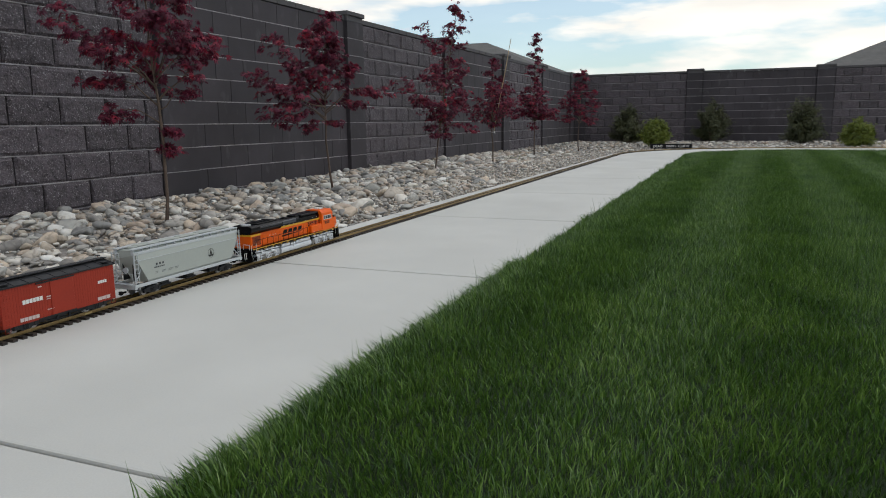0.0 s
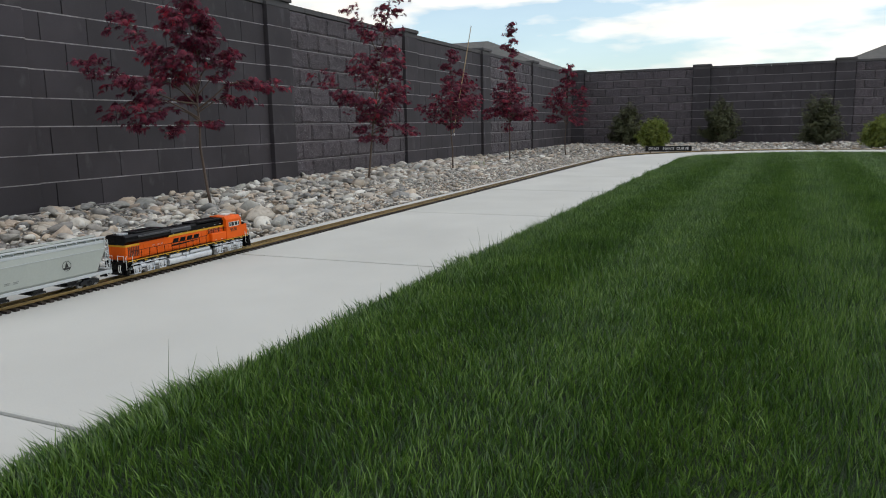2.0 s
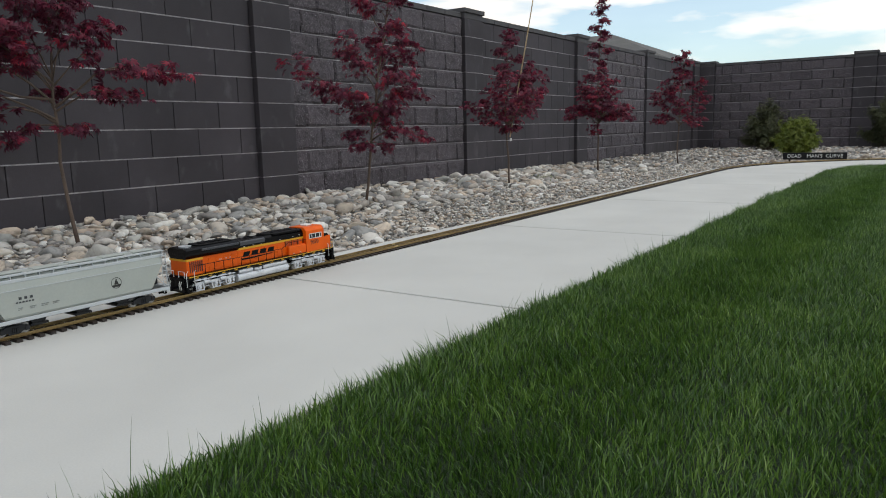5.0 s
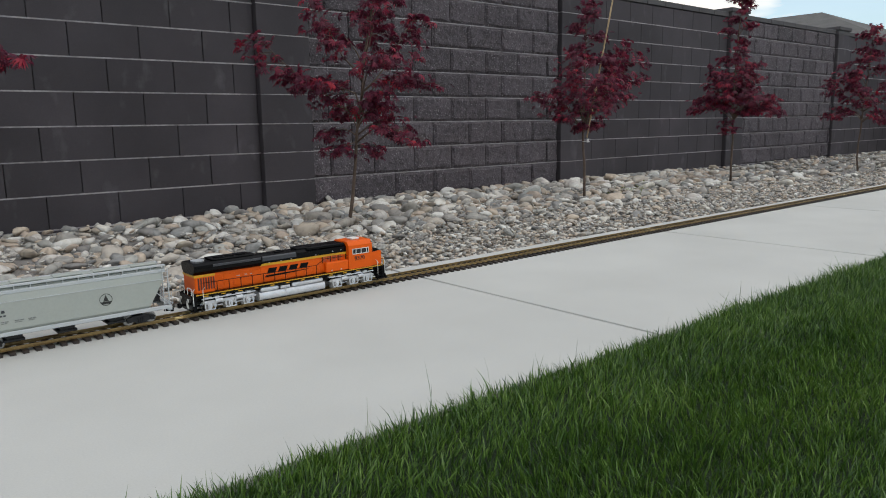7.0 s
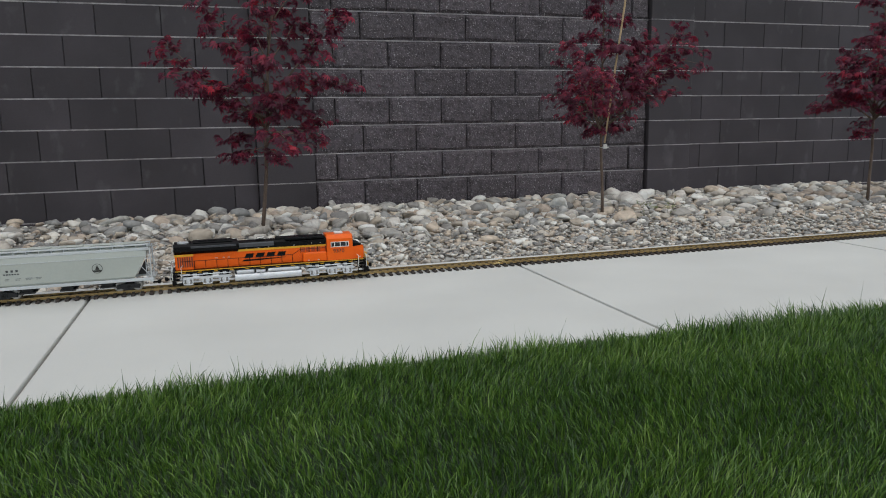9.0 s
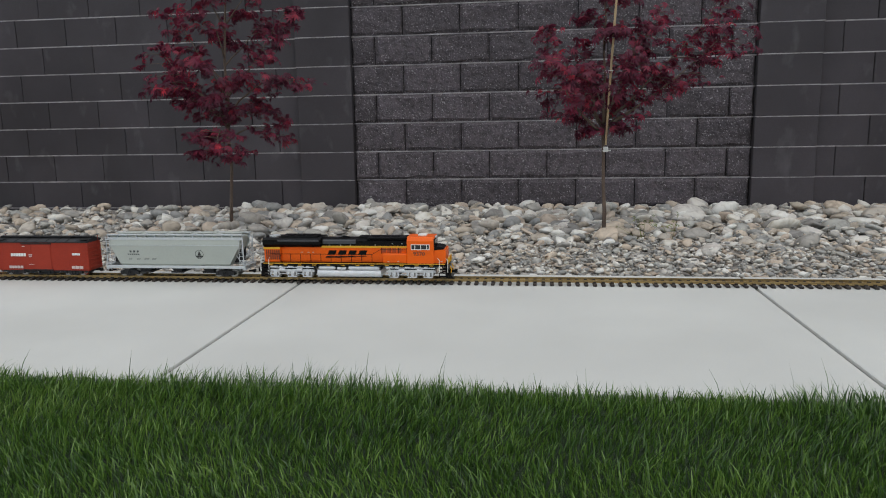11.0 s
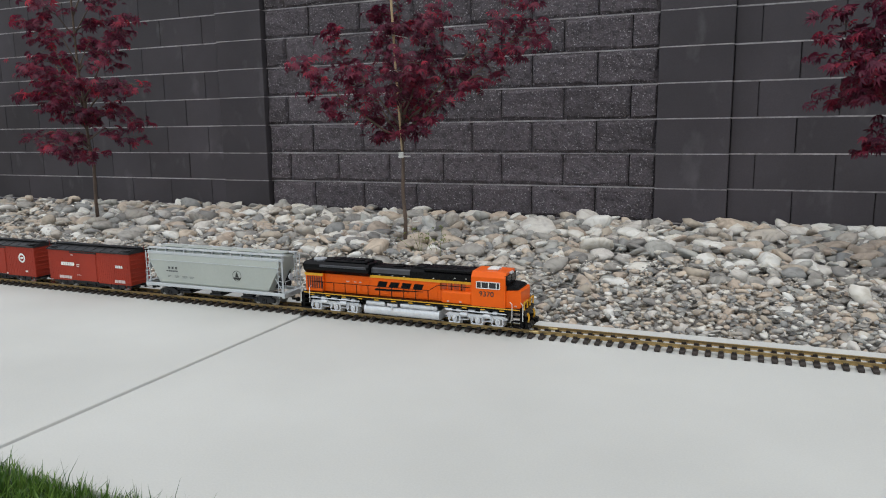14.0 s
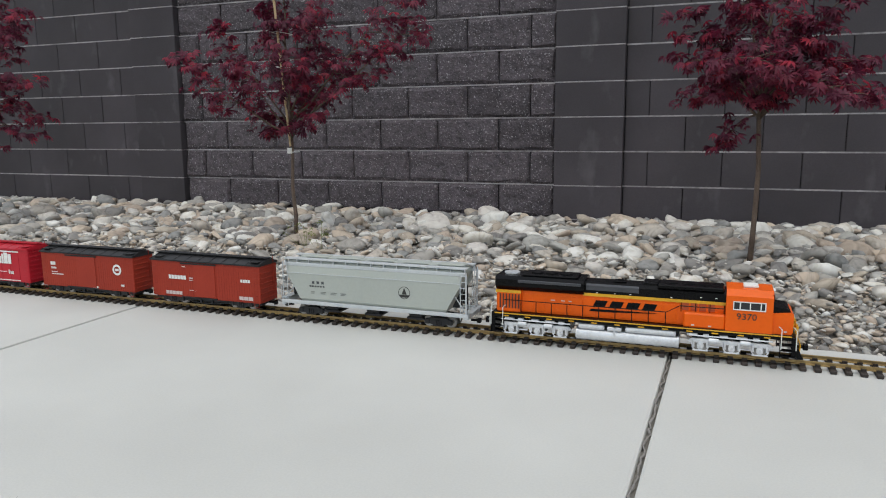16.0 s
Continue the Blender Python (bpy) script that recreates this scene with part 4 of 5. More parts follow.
for k in range(5):
    x = -HL + 0.06 + k * 0.098
    box(bm, x, x + 0.072, -0.016, 0.016, 0.1775, 0.183, 0.002)
pieces("hatch", bm, M_HOPPER, hopper, "roof loading hatches")
for end, sgn in ((-0.002, 1), (-HL + 0.002, -1)):
    for side in (-1, 1):
        ladder(hopper, end - sgn * 0.012, side * 0.0485, 0.046, 0.168, 8, M_HOPPER_D)
        bm = fresh()
        tube(bm, [(end - sgn * 0.004, side * 0.046, 0.060), (end - sgn * 0.004, side * 0.046, 0.168)], 0.0018, 6)
        tube(bm, [(end - sgn * 0.004, side * 0.046, 0.064), (end - sgn * 0.060, side * 0.030, 0.130)], 0.0014, 6)
        part("end_post", bm, M_HOPPER_D, hopper)
        bm = fresh()
        # black sheet added as the shade of the recess under the slope sheet, seen from the side
        prism(bm, [(end - sgn * 0.022, 0.072), (end - sgn * 0.022, 0.126), (end - sgn * 0.050, 0.072)] if sgn > 0 else
              [(end - sgn * 0.022, 0.072), (end - sgn * 0.050, 0.072), (end - sgn * 0.022, 0.126)], *sorted((side * 0.020, side * 0.0225)), "y")
        pieces("slope_gusset", bm, M_ROOF, hopper, "black sheet standing for the shade under the slope sheet")
    ladder(hopper, end, 0.018, 0.066, 0.165, 7, M_HOPPER_D, along="y")
    bm = fresh()
    box(bm, end - 0.010, end + 0.010, -0.040, 0.040, 0.0640, 0.0656)
    tube(bm, [(end + sgn * 0.004, -0.044, 0.064), (end + sgn * 0.004, -0.044, 0.100), (end + sgn * 0.004, 0.044, 0.100), (end + sgn * 0.004, 0.044, 0.064)], 0.001, 6)
    tube(bm, [(end + sgn * 0.005, -0.020, 0.112), (end + sgn * 0.008, -0.020, 0.112)], 0.010, 14)
    part("end_platform", bm, M_HOPPER_D, hopper, "end platform with brake wheel")
    coupler(hopper, end - sgn * 0.006, sgn)
for x in (-0.150, -0.273, -0.396):
    bm = fresh()
    prism(bm, [(x - 0.030, 0.062), (x + 0.030, 0.062), (x + 0.014, 0.038), (x - 0.014, 0.038)], -0.032, 0.032, "y")
    # bays take the black paint in place of the shade beneath the body
    pieces("discharge_bay", bm, M_ROOF, hopper, "discharge bay, blackened for the shade under the car")
    bm = fresh()
    box(bm, x - 0.024, x + 0.024, -0.036, 0.036, 0.0335, 0.040, 0.001)
    part("outlet_gate", bm, M_ROOF, hopper, "black outlet gate")
bm = fresh()
bars(bm, -0.448, 0.1125, 0.036, 0.0070, -0.0480, 3, 0.007)
bars(bm, -0.456, 0.1035, 0.046, 0.0040, -0.0480, 6, 0.0025)
pieces("side_lettering", bm, M_DARKGREY, hopper, "dark grey lettering bars")
bm = fresh()
for k, w in enumerate((0.012, 0.016, 0.02, 0.018)):
    bars(bm, -0.452 + k * 0.030, 0.089 - 0.0, w, 0.0022, -0.0480, 2)
    bars(bm, -0.452 + k * 0.030, 0.085 - 0.0, w * 0.8, 0.0018, -0.0480, 2)
pieces("data_lettering", bm, mat("faint grey lettering", (0.22, 0.23, 0.22), rough=0.6), hopper)
bm = fresh()
ring = [(-0.175 + 0.0165 * math.cos(a * math.tau / 28), 0.1065 + 0.0165 * math.sin(a * math.tau / 28)) for a in range(28)]
inner = [(-0.175 + 0.0150 * math.cos(a * math.tau / 28), 0.1065 + 0.0150 * math.sin(a * math.tau / 28)) for a in range(28)]
vs0, vs1 = [bm.verts.new((x, -0.0482, z)) for x, z in ring], [bm.verts.new((x, -0.0482, z)) for x, z in inner]
for k in range(28):
    bm.faces.new((vs0[k], vs0[(k + 1) % 28], vs1[(k + 1) % 28], vs1[k]))
prism(bm, [(-0.182, 0.102), (-0.168, 0.102), (-0.171, 0.110), (-0.175, 0.1195), (-0.179, 0.110)], -0.0484, -0.0478, "y")
prism(bm, [(-0.190, 0.101), (-0.160, 0.101), (-0.164, 0.0945), (-0.186, 0.0945)], -0.0484, -0.0478, "y")
part("round_emblem", bm, M_INK, hopper, "round black emblem shape")
bogie(hopper, -0.085)
bogie(hopper, -HL + 0.085)


# -- box cars: front end at x = 0 --
def box_car(name, label, length, paint, roof_paint, style):
    car = thing(name, label, "model train", "box cars of the train")
    w, z0, z1 = 0.042, 0.040, 0.150
    bm = fresh()
    box(bm, -length, 0, -w, w, z0, z1, 0.001)
    body = part("body", bm, paint, car)
    if style != "steel":
        bm = fresh()
        n = 44
        for side in (-1, 1):
            for k in range(n):
                x = -length + 0.001 + k * (length - 0.002) / n
                box(bm, x + 0.0006, x + (length - 0.002) / n - 0.0006, *sorted((side * w, side * (w + 0.0004))), z0 + 0.003, z1 - 0.004)
        pieces("siding_board", bm, paint, body, "vertical board siding")
    else:
        bm = fresh()
        for side in (-1, 1):
            for k in range(11):
                x = -length + 0.004 + k * (length - 0.008) / 10
                tube(bm, [(x, side * (w + 0.0003), z0 + 0.004), (x, side * (w + 0.0003), z1 - 0.006)], 0.0006, 5)
        part("panel_seam", bm, paint, body)
    bm = fresh()
    over = 0.004
    prism(bm, [(-w - over, z1 - 0.003), (w + over, z1 - 0.003), (w + over, z1 + 0.001), (0, z1 + 0.013), (-w - over, z1 + 0.001)], -length - 0.003, 0.003)
    roof = part("roof", bm, roof_paint, car, "black plank roof" if roof_paint is M_ROOF else "red metal roof")
    bm = fresh()
    n = 9
    for side in (-1, 1):
        for k in range(n + 1):
            x = -length + k * length / n
            prism(bm, [(side * (w + over), z1 + 0.0008), (side * 0.002, z1 + 0.0128), (side * 0.002, z1 + 0.0142), (side * (w + over), z1 + 0.0022)], x - 0.0012, x + 0.0012)
    pieces("roof_rib", bm, roof_paint, roof)
    bm = fresh()
    for d in (-0.009, -0.003, 0.003, 0.009):
        box(bm, -length - 0.006, 0.006, d - 0.0027, d + 0.0027, z1 + 0.0145, z1 + 0.0165)
    for side in (-1, 1):
        for x in (-0.020, -length + 0.020):
            box(bm, x - 0.014, x + 0.014, *sorted((side * 0.012, side * 0.040)), z1 + 0.007, z1 + 0.0088, m=None)
    pieces("roof_walk", bm, roof_paint, roof, "plank roof walk")
    for side in (-1, 1):
        bm = fresh()
        dx = -length / 2
        y0, y1 = sorted((side * w, side * (w + 0.0024)))
        box(bm, dx - 0.038, dx + 0.038, y0, y1, z0 + 0.004, z1 - 0.008, 0.0008)
        box(bm, dx - 0.0385, dx - 0.0365, y0, y1 + 0.0004, z0 + 0.004, z1 - 0.008)
        door = part("door", bm, paint, car, "sliding side door")
        bm = fresh()
        box(bm, dx - 0.082, dx + 0.042, *sorted((side * w, side * (w + 0.0034))), z1 - 0.0095, z1 - 0.0055)
        box(bm, dx - 0.082, dx + 0.042, *sorted((side * w, side * (w + 0.0030))), z0 + 0.001, z0 + 0.0036)
        pieces("door_track", bm, roof_paint if side else paint, door)
        for x in (-0.012, -length + 0.012):
            bm = fresh()
            for k in range(6):
                z = z0 + 0.008 + k * 0.0165
                tube(bm, [(x - 0.008, side * (w + 0.003), z), (x + 0.008, side * (w + 0.003), z)], 0.0009, 5)
            tube(bm, [(x - 0.008, side * (w + 0.001), z0), (x - 0.008, side * (w + 0.001), z0 - 0.012), (x + 0.008, side * (w + 0.001), z0 - 0.012), (x + 0.008, side * (w + 0.001), z0)], 0.0009, 5)
            pieces("grab_iron", bm, paint, car)
    for x, sgn in ((0.0, 1), (-length, -1)):
        bm = fresh()
        for k in range(7):
            z = z0 + 0.010 + k * 0.0145
            box(bm, *sorted((x, x + sgn * 0.002)), -w + 0.002, w - 0.002, z, z + 0.0045, 0.0008)
        tube(bm, [(x + sgn * 0.003, 0.022, z0 + 0.02), (x + sgn * 0.003, 0.022, z1 + 0.020)], 0.0009, 6)
        pieces("end_rib", bm, paint, car)
        bm = fresh()
        tube(bm, [(x + sgn * 0.003, 0.022, z1 + 0.0195), (x + sgn * 0.003, 0.022, z1 + 0.0215)], 0.008, 12)
        part("brake_wheel", bm, M_ROOF, car)
        coupler(car, x, sgn)
    bm = fresh()
    box(bm, -length + 0.006, -0.006, -0.036, 0.036, 0.032, 0.041, 0.001)
    for side in (-1, 1):
        tube(bm, [(-length + 0.10, side * 0.038, 0.034), (-length / 2 - 0.02, side * 0.038, 0.026), (-length / 2 + 0.02, side * 0.038, 0.026), (-0.10, side * 0.038, 0.034)], 0.0012, 6)
        for x in (-length / 2 - 0.02, -length / 2 + 0.02):
            box(bm, x - 0.003, x + 0.003, *sorted((side * 0.034, side * 0.040)), 0.026, 0.036)
    box(bm, -length / 2 - 0.030, -length / 2 + 0.026, -0.018, 0.018, 0.022, 0.034, 0.002)
    part("underframe", bm, M_ROOF, car, "black underframe with truss rods")
    bogie(car, -0.070)
    bogie(car, -length + 0.070)
    return car


def side_marks(car, name, rows, y, material):
    bm = fresh()
    for x, z, w, h, n in rows:
        bars(bm, x, z, w, h, y, n, min(0.0016, w / 12))
    pieces(name, bm, material, car, "white lettering bar")


BL1, BL2, BL3 = 0.379, 0.372, 0.400
YS = -0.0435
box_one = box_car("box_car", "oxide red wooden model box car with black roof, behind the hopper", BL1, M_BOXRED, M_ROOF, "wood")
side_marks(box_one, "side_lettering", [(-BL1 + 0.062, 0.094, 0.062, 0.0115, 6), (-0.064, 0.0985, 0.032, 0.0085, 4)], YS, M_WHITE)
side_marks(box_one, "data_lettering", [(-BL1 + 0.050, 0.0475, 0.058, 0.010, 5), (-0.070, 0.0475, 0.046, 0.010, 3), (-BL1 + 0.136, 0.098, 0.014, 0.0035, 2),
                                       (-BL1 + 0.136, 0.092, 0.012, 0.0025, 2), (-BL1 + 0.112, 0.131, 0.012, 0.003, 1), (-BL1 + 0.135, 0.062, 0.024, 0.0022, 3)], YS - 0.0005, M_PINK)
box_two = box_car("box_car", "oxide red wooden model box car with a round white emblem", BL2, M_BOXRED, M_ROOF, "wood")
side_marks(box_two, "side_lettering", [(-BL2 + 0.040, 0.108, 0.020, 0.0105, 2), (-BL2 + 0.042, 0.096, 0.020, 0.006, 4), (-BL2 + 0.042, 0.085, 0.024, 0.0028, 3),
                                       (-BL2 + 0.042, 0.078, 0.048, 0.0028, 5), (-0.050, 0.056, 0.012, 0.006, 2), (-BL2 + 0.20, 0.044, 0.030, 0.006, 3)], YS, M_WHITE)
bm = fresh()
ring = [(-0.062 + 0.017 * math.cos(a * math.tau / 24), 0.107 + 0.017 * math.sin(a * math.tau / 24)) for a in range(24)]
inner = [(-0.062 + 0.0105 * math.cos(a * math.tau / 24), 0.107 + 0.0105 * math.sin(a * math.tau / 24)) for a in range(24)]
vs0, vs1 = [bm.verts.new((x, YS - 0.0006, z)) for x, z in ring], [bm.verts.new((x, YS - 0.0006, z)) for x, z in inner]
for k in range(24):
    bm.faces.new((vs0[k], vs0[(k + 1) % 24], vs1[(k + 1) % 24], vs1[k]))
box(bm, -0.069, -0.055, YS - 0.0008, YS - 0.0002, 0.1035, 0.1105)
part("round_emblem", bm, M_WHITE, box_two, "round white emblem shape")
reefer = box_car("box_car", "bright red model refrigerator car with white name shape", BL3, M_REEFER, M_REEFER, "steel")
bm = fresh()
x0 = -0.172
for k, (dx, w, z0, z1) in enumerate(((0, 0.030, 0.100, 0.134), (0.032, 0.022, 0.100, 0.124), (0.056, 0.008, 0.100, 0.132), (0.066, 0.016, 0.100, 0.136), (0.084, 0.014, 0.100, 0.132))):
    prism(bm, [(x0 + dx, z0), (x0 + dx + w, z0), (x0 + dx + w, z1), (x0 + dx, z1)], YS - 0.0008, YS - 0.0002, "y")
box(bm, -BL3 + 0.01, -0.040, YS - 0.0008, YS - 0.0002, 0.1385, 0.1425)
bars(bm, -0.135, 0.072, 0.036, 0.002, YS - 0.0004, 5)
bars(bm, -0.090, 0.066, 0.004, 0.014, YS - 0.0004, 1)
bars(bm, -0.082, 0.066, 0.014, 0.010, YS - 0.0004, 3)
bars(bm, -0.14, 0.044, 0.10, 0.003, YS - 0.0004, 8)
part("name_shape", bm, M_WHITE, reefer, "white plain name shapes")
TRAIN = [(loco, 0.0), (hopper, -0.752), (box_one, -1.372), (box_two, -1.823), (reefer, -2.253)]


# ---- stones ----
srng = np.random.default_rng(11)


def ico(sub):
    bm = fresh()
    bmesh.ops.create_icosphere(bm, subdivisions=sub, radius=1.0)
    bm.verts.ensure_lookup_table()
    v = np.array([x.co[:] for x in bm.verts])
    f = np.array([[x.index for x in q.verts] for q in bm.faces])
    bm.free()
    return v, f


def pebble_shape(v, seed):
    """A water-worn stone: a ball pressed flat along a few random planes."""
    r = np.random.default_rng(seed)
    out = v * (1 + 0.10 * np.sin(v @ r.normal(0, 2.2, 3) + r.uniform(0, 6))[:, None])
    for _ in range(8):
        n = r.normal(size=3)
        n /= np.linalg.norm(n)
        d = r.uniform(0.40, 0.80)
        over = np.maximum(out @ n - d, 0)
        out = out - 0.85 * over[:, None] * n
    return out


def stones(n, place, size, sub, name, lift):
    """n stones in one mesh. place(n) gives x, y; size(x, y) their half length; lift(x, y) the bed's height."""
    v, f = ico(sub)
    shapes = np.array([pebble_shape(v, 100 + k) for k in range(16)])
    x, y = place(n)
    a = size(x, y)
    sc = np.stack([a, a * srng.uniform(0.58, 0.92, n), a * srng.uniform(0.30, 0.56, n)], 1)
    yaw, tx, ty = srng.uniform(0, math.tau, n), srng.normal(0, 0.28, n), srng.normal(0, 0.28, n)
    p = shapes[srng.integers(0, 16, n)] * sc[:, None, :]
    c, s = np.cos(tx)[:, None], np.sin(tx)[:, None]
    p = np.stack([p[..., 0], p[..., 1] * c - p[..., 2] * s, p[..., 1] * s + p[..., 2] * c], -1)
    c, s = np.cos(ty)[:, None], np.sin(ty)[:, None]
    p = np.stack([p[..., 0] * c + p[..., 2] * s, p[..., 1], -p[..., 0] * s + p[..., 2] * c], -1)
    c, s = np.cos(yaw)[:, None], np.sin(yaw)[:, None]
    p = np.stack([p[..., 0] * c - p[..., 1] * s, p[..., 0] * s + p[..., 1] * c, p[..., 2]], -1)
    z = lift(x, y) + sc[:, 2] * 0.55 + srng.uniform(0, 1, n) ** 2 * 0.030
    p += np.stack([x, y, z], 1)[:, None, :]
    faces = (f[None] + (np.arange(n) * len(v))[:, None, None]).reshape(-1, 3)
    me = raw_mesh(name, p.reshape(-1, 3), faces.ravel(), np.full(len(faces), 3), M_STONE, True)
    ob = new(name, me)
    return tagged(ob, "rounded grey and tan river stones along the wall", "river stones", kind="stuff")


def bed(x, y):
    return -0.050 - 0.004 * np.clip((y + 2.4) / 2.2, 0, 1)


def strip(x0, x1, y0, y1, power=1.0):
    return lambda n: (srng.uniform(x0, x1, n), y0 + (y1 - y0) * srng.uniform(0, 1, n) ** power)


def outside_bend(n):
    """Places east of the bend and beside the end wall."""
    xs, ys = [], []
    while len(xs) < n:
        x, y = srng.uniform(2.2, 10.98), srng.uniform(-13, -0.05)
        inside = (x < CX + R_OUT + 0.06 and y < CY) or math.hypot(x - CX, y - CY) < R_OUT + 0.05 or (x < CX and y < Y_OUT)
        if not inside:
            xs.append(x)
            ys.append(y)
    return np.array(xs), np.array(ys)


def cobble_size(x, y):
    back = np.clip((y + 2.35) / 1.3, 0, 1)
    return (0.018 + 0.024 * back) * np.exp(srng.normal(0, 0.36, len(x)))


stones(3000, strip(-9.6, -3.0, -2.44, -0.05), lambda x, y: 0.040 * np.exp(srng.normal(0, 0.36, len(x))), 2, "river_stones", bed)
stones(2600, strip(-9.6, -3.0, -2.46, -0.05), lambda x, y: 0.022 * np.exp(srng.normal(0, 0.3, len(x))), 1, "river_stones", bed)
stones(4600, strip(-3.0, 2.8, -2.44, -0.05, 0.8), cobble_size, 2, "river_stones", bed)
stones(5200, strip(-3.0, 2.8, -2.48, -1.3, 1.3), lambda x, y: 0.0165 * np.exp(srng.normal(0, 0.3, len(x))), 2, "river_stones", bed)
stones(5000, strip(-9.6, 2.6, -2.485, -0.6), lambda x, y: 0.012 * np.exp(srng.normal(0, 0.3, len(x))), 1, "river_pebbles", lambda x, y: bed(x, y) + 0.008)
stones(1200, strip(-16, -9.6, -2.44, -0.05), lambda x, y: 0.05 * np.exp(srng.normal(0, 0.28, len(x))), 1, "river_stones", bed)
stones(7500, outside_bend, lambda x, y: 0.034 * np.exp(srng.normal(0, 0.36, len(x))), 1, "river_stones", bed)

# the nearest large cobbles, one by one
cv, cf = ico(2)
cobble_meshes = []
for k in range(10):
    me = bpy.data.meshes.new("cobble")
    me.from_pydata(pebble_shape(cv, 400 + k).tolist(), [], cf.tolist())
    me.materials.append(M_COBBLE)
    me.shade_smooth()
    cobble_meshes.append(me)
bed_ob = bpy.data.objects["stone_bed"]
for k in range(290):
    x, y = srng.uniform(-2.2, 3.0), -0.10 - 1.6 * srng.uniform(0, 1) ** 1.1
    a = float(0.050 * math.exp(srng.normal(0, 0.30)))
    flat = float(srng.uniform(0.4, 0.6))
    ob = part("cobble", cobble_meshes[k % 10], None, bed_ob)
    ob.matrix_basis = pose(x, y, float(bed(x, y)) + a * flat * 0.5 + 0.022, float(srng.normal(0, 12)), float(srng.normal(0, 12)), float(srng.uniform(0, 360))) \
        @ Matrix.Diagonal((a, a * float(srng.uniform(0.65, 0.9)), a * flat, 1))


stones(3600, strip(-9.6, 3.0, -2.49, -2.02, 1.0), lambda x, y: 0.0165 * np.exp(srng.normal(0, 0.25, len(x))), 1, "river_stones", lambda x, y: bed(x, y) + 0.010)
# fine gravel lies open round the trunks and between the stones
stones(2200, strip(-3.0, 3.0, -2.1, -0.9), lambda x, y: 0.0085 * np.exp(srng.normal(0, 0.3, len(x))), 1, "gravel", lambda x, y: bed(x, y) + 0.022)
# small pebbles between the stones nearest the track
stones(3200, strip(-5.0, 4.2, -2.44, -1.75, 1.3), lambda x, y: 0.011 + 0.011 * srng.uniform(0, 1, len(x)) ** 1.5, 1, "pebbles", lambda x, y: bed(x, y) + 0.018)


# ---- trees ----
def leaf_cloud(points, normals, sizes, rng, material, lobes=7):
    """Palmate leaves at the given points: narrow lobes round a stalk, drooping."""
    n = len(points)
    ang = np.linspace(-1.9, 1.9, lobes)
    length = np.array([0.55, 0.8, 0.95, 1.05, 0.95, 0.8, 0.55])[:lobes]
    base = [(0, 0, 0)]
    faces = []
    for a, r in zip(ang, length):
        i = len(base)
        d = np.array([math.cos(a), math.sin(a)])
        q = np.array([-d[1], d[0]])
        m1, m2, tip = d * r * 0.5 + q * 0.13, d * r * 0.5 - q * 0.13, d * r
        base += [(m2[0], m2[1], -0.12), (tip[0], tip[1], -0.48), (m1[0], m1[1], -0.12)]
        faces.append((0, i, i + 1, i + 2))
    base, faces = np.array(base), np.array(faces)
    nz = normals / np.linalg.norm(normals, axis=1)[:, None]
    t = rng.normal(size=(n, 3))
    t -= (t * nz).sum(1)[:, None] * nz
    t /= np.linalg.norm(t, axis=1)[:, None]
    b = np.cross(nz, t)
    p = points[:, None, :] + sizes[:, None, None] * (base[None, :, 0:1] * t[:, None] + base[None, :, 1:2] * b[:, None] + base[None, :, 2:3] * nz[:, None])
    f = (faces[None] + (np.arange(n) * len(base))[:, None, None]).reshape(-1, 4)
    return raw_mesh("crown", p.reshape(-1, 3), f.ravel(), np.full(len(f), 4), material)


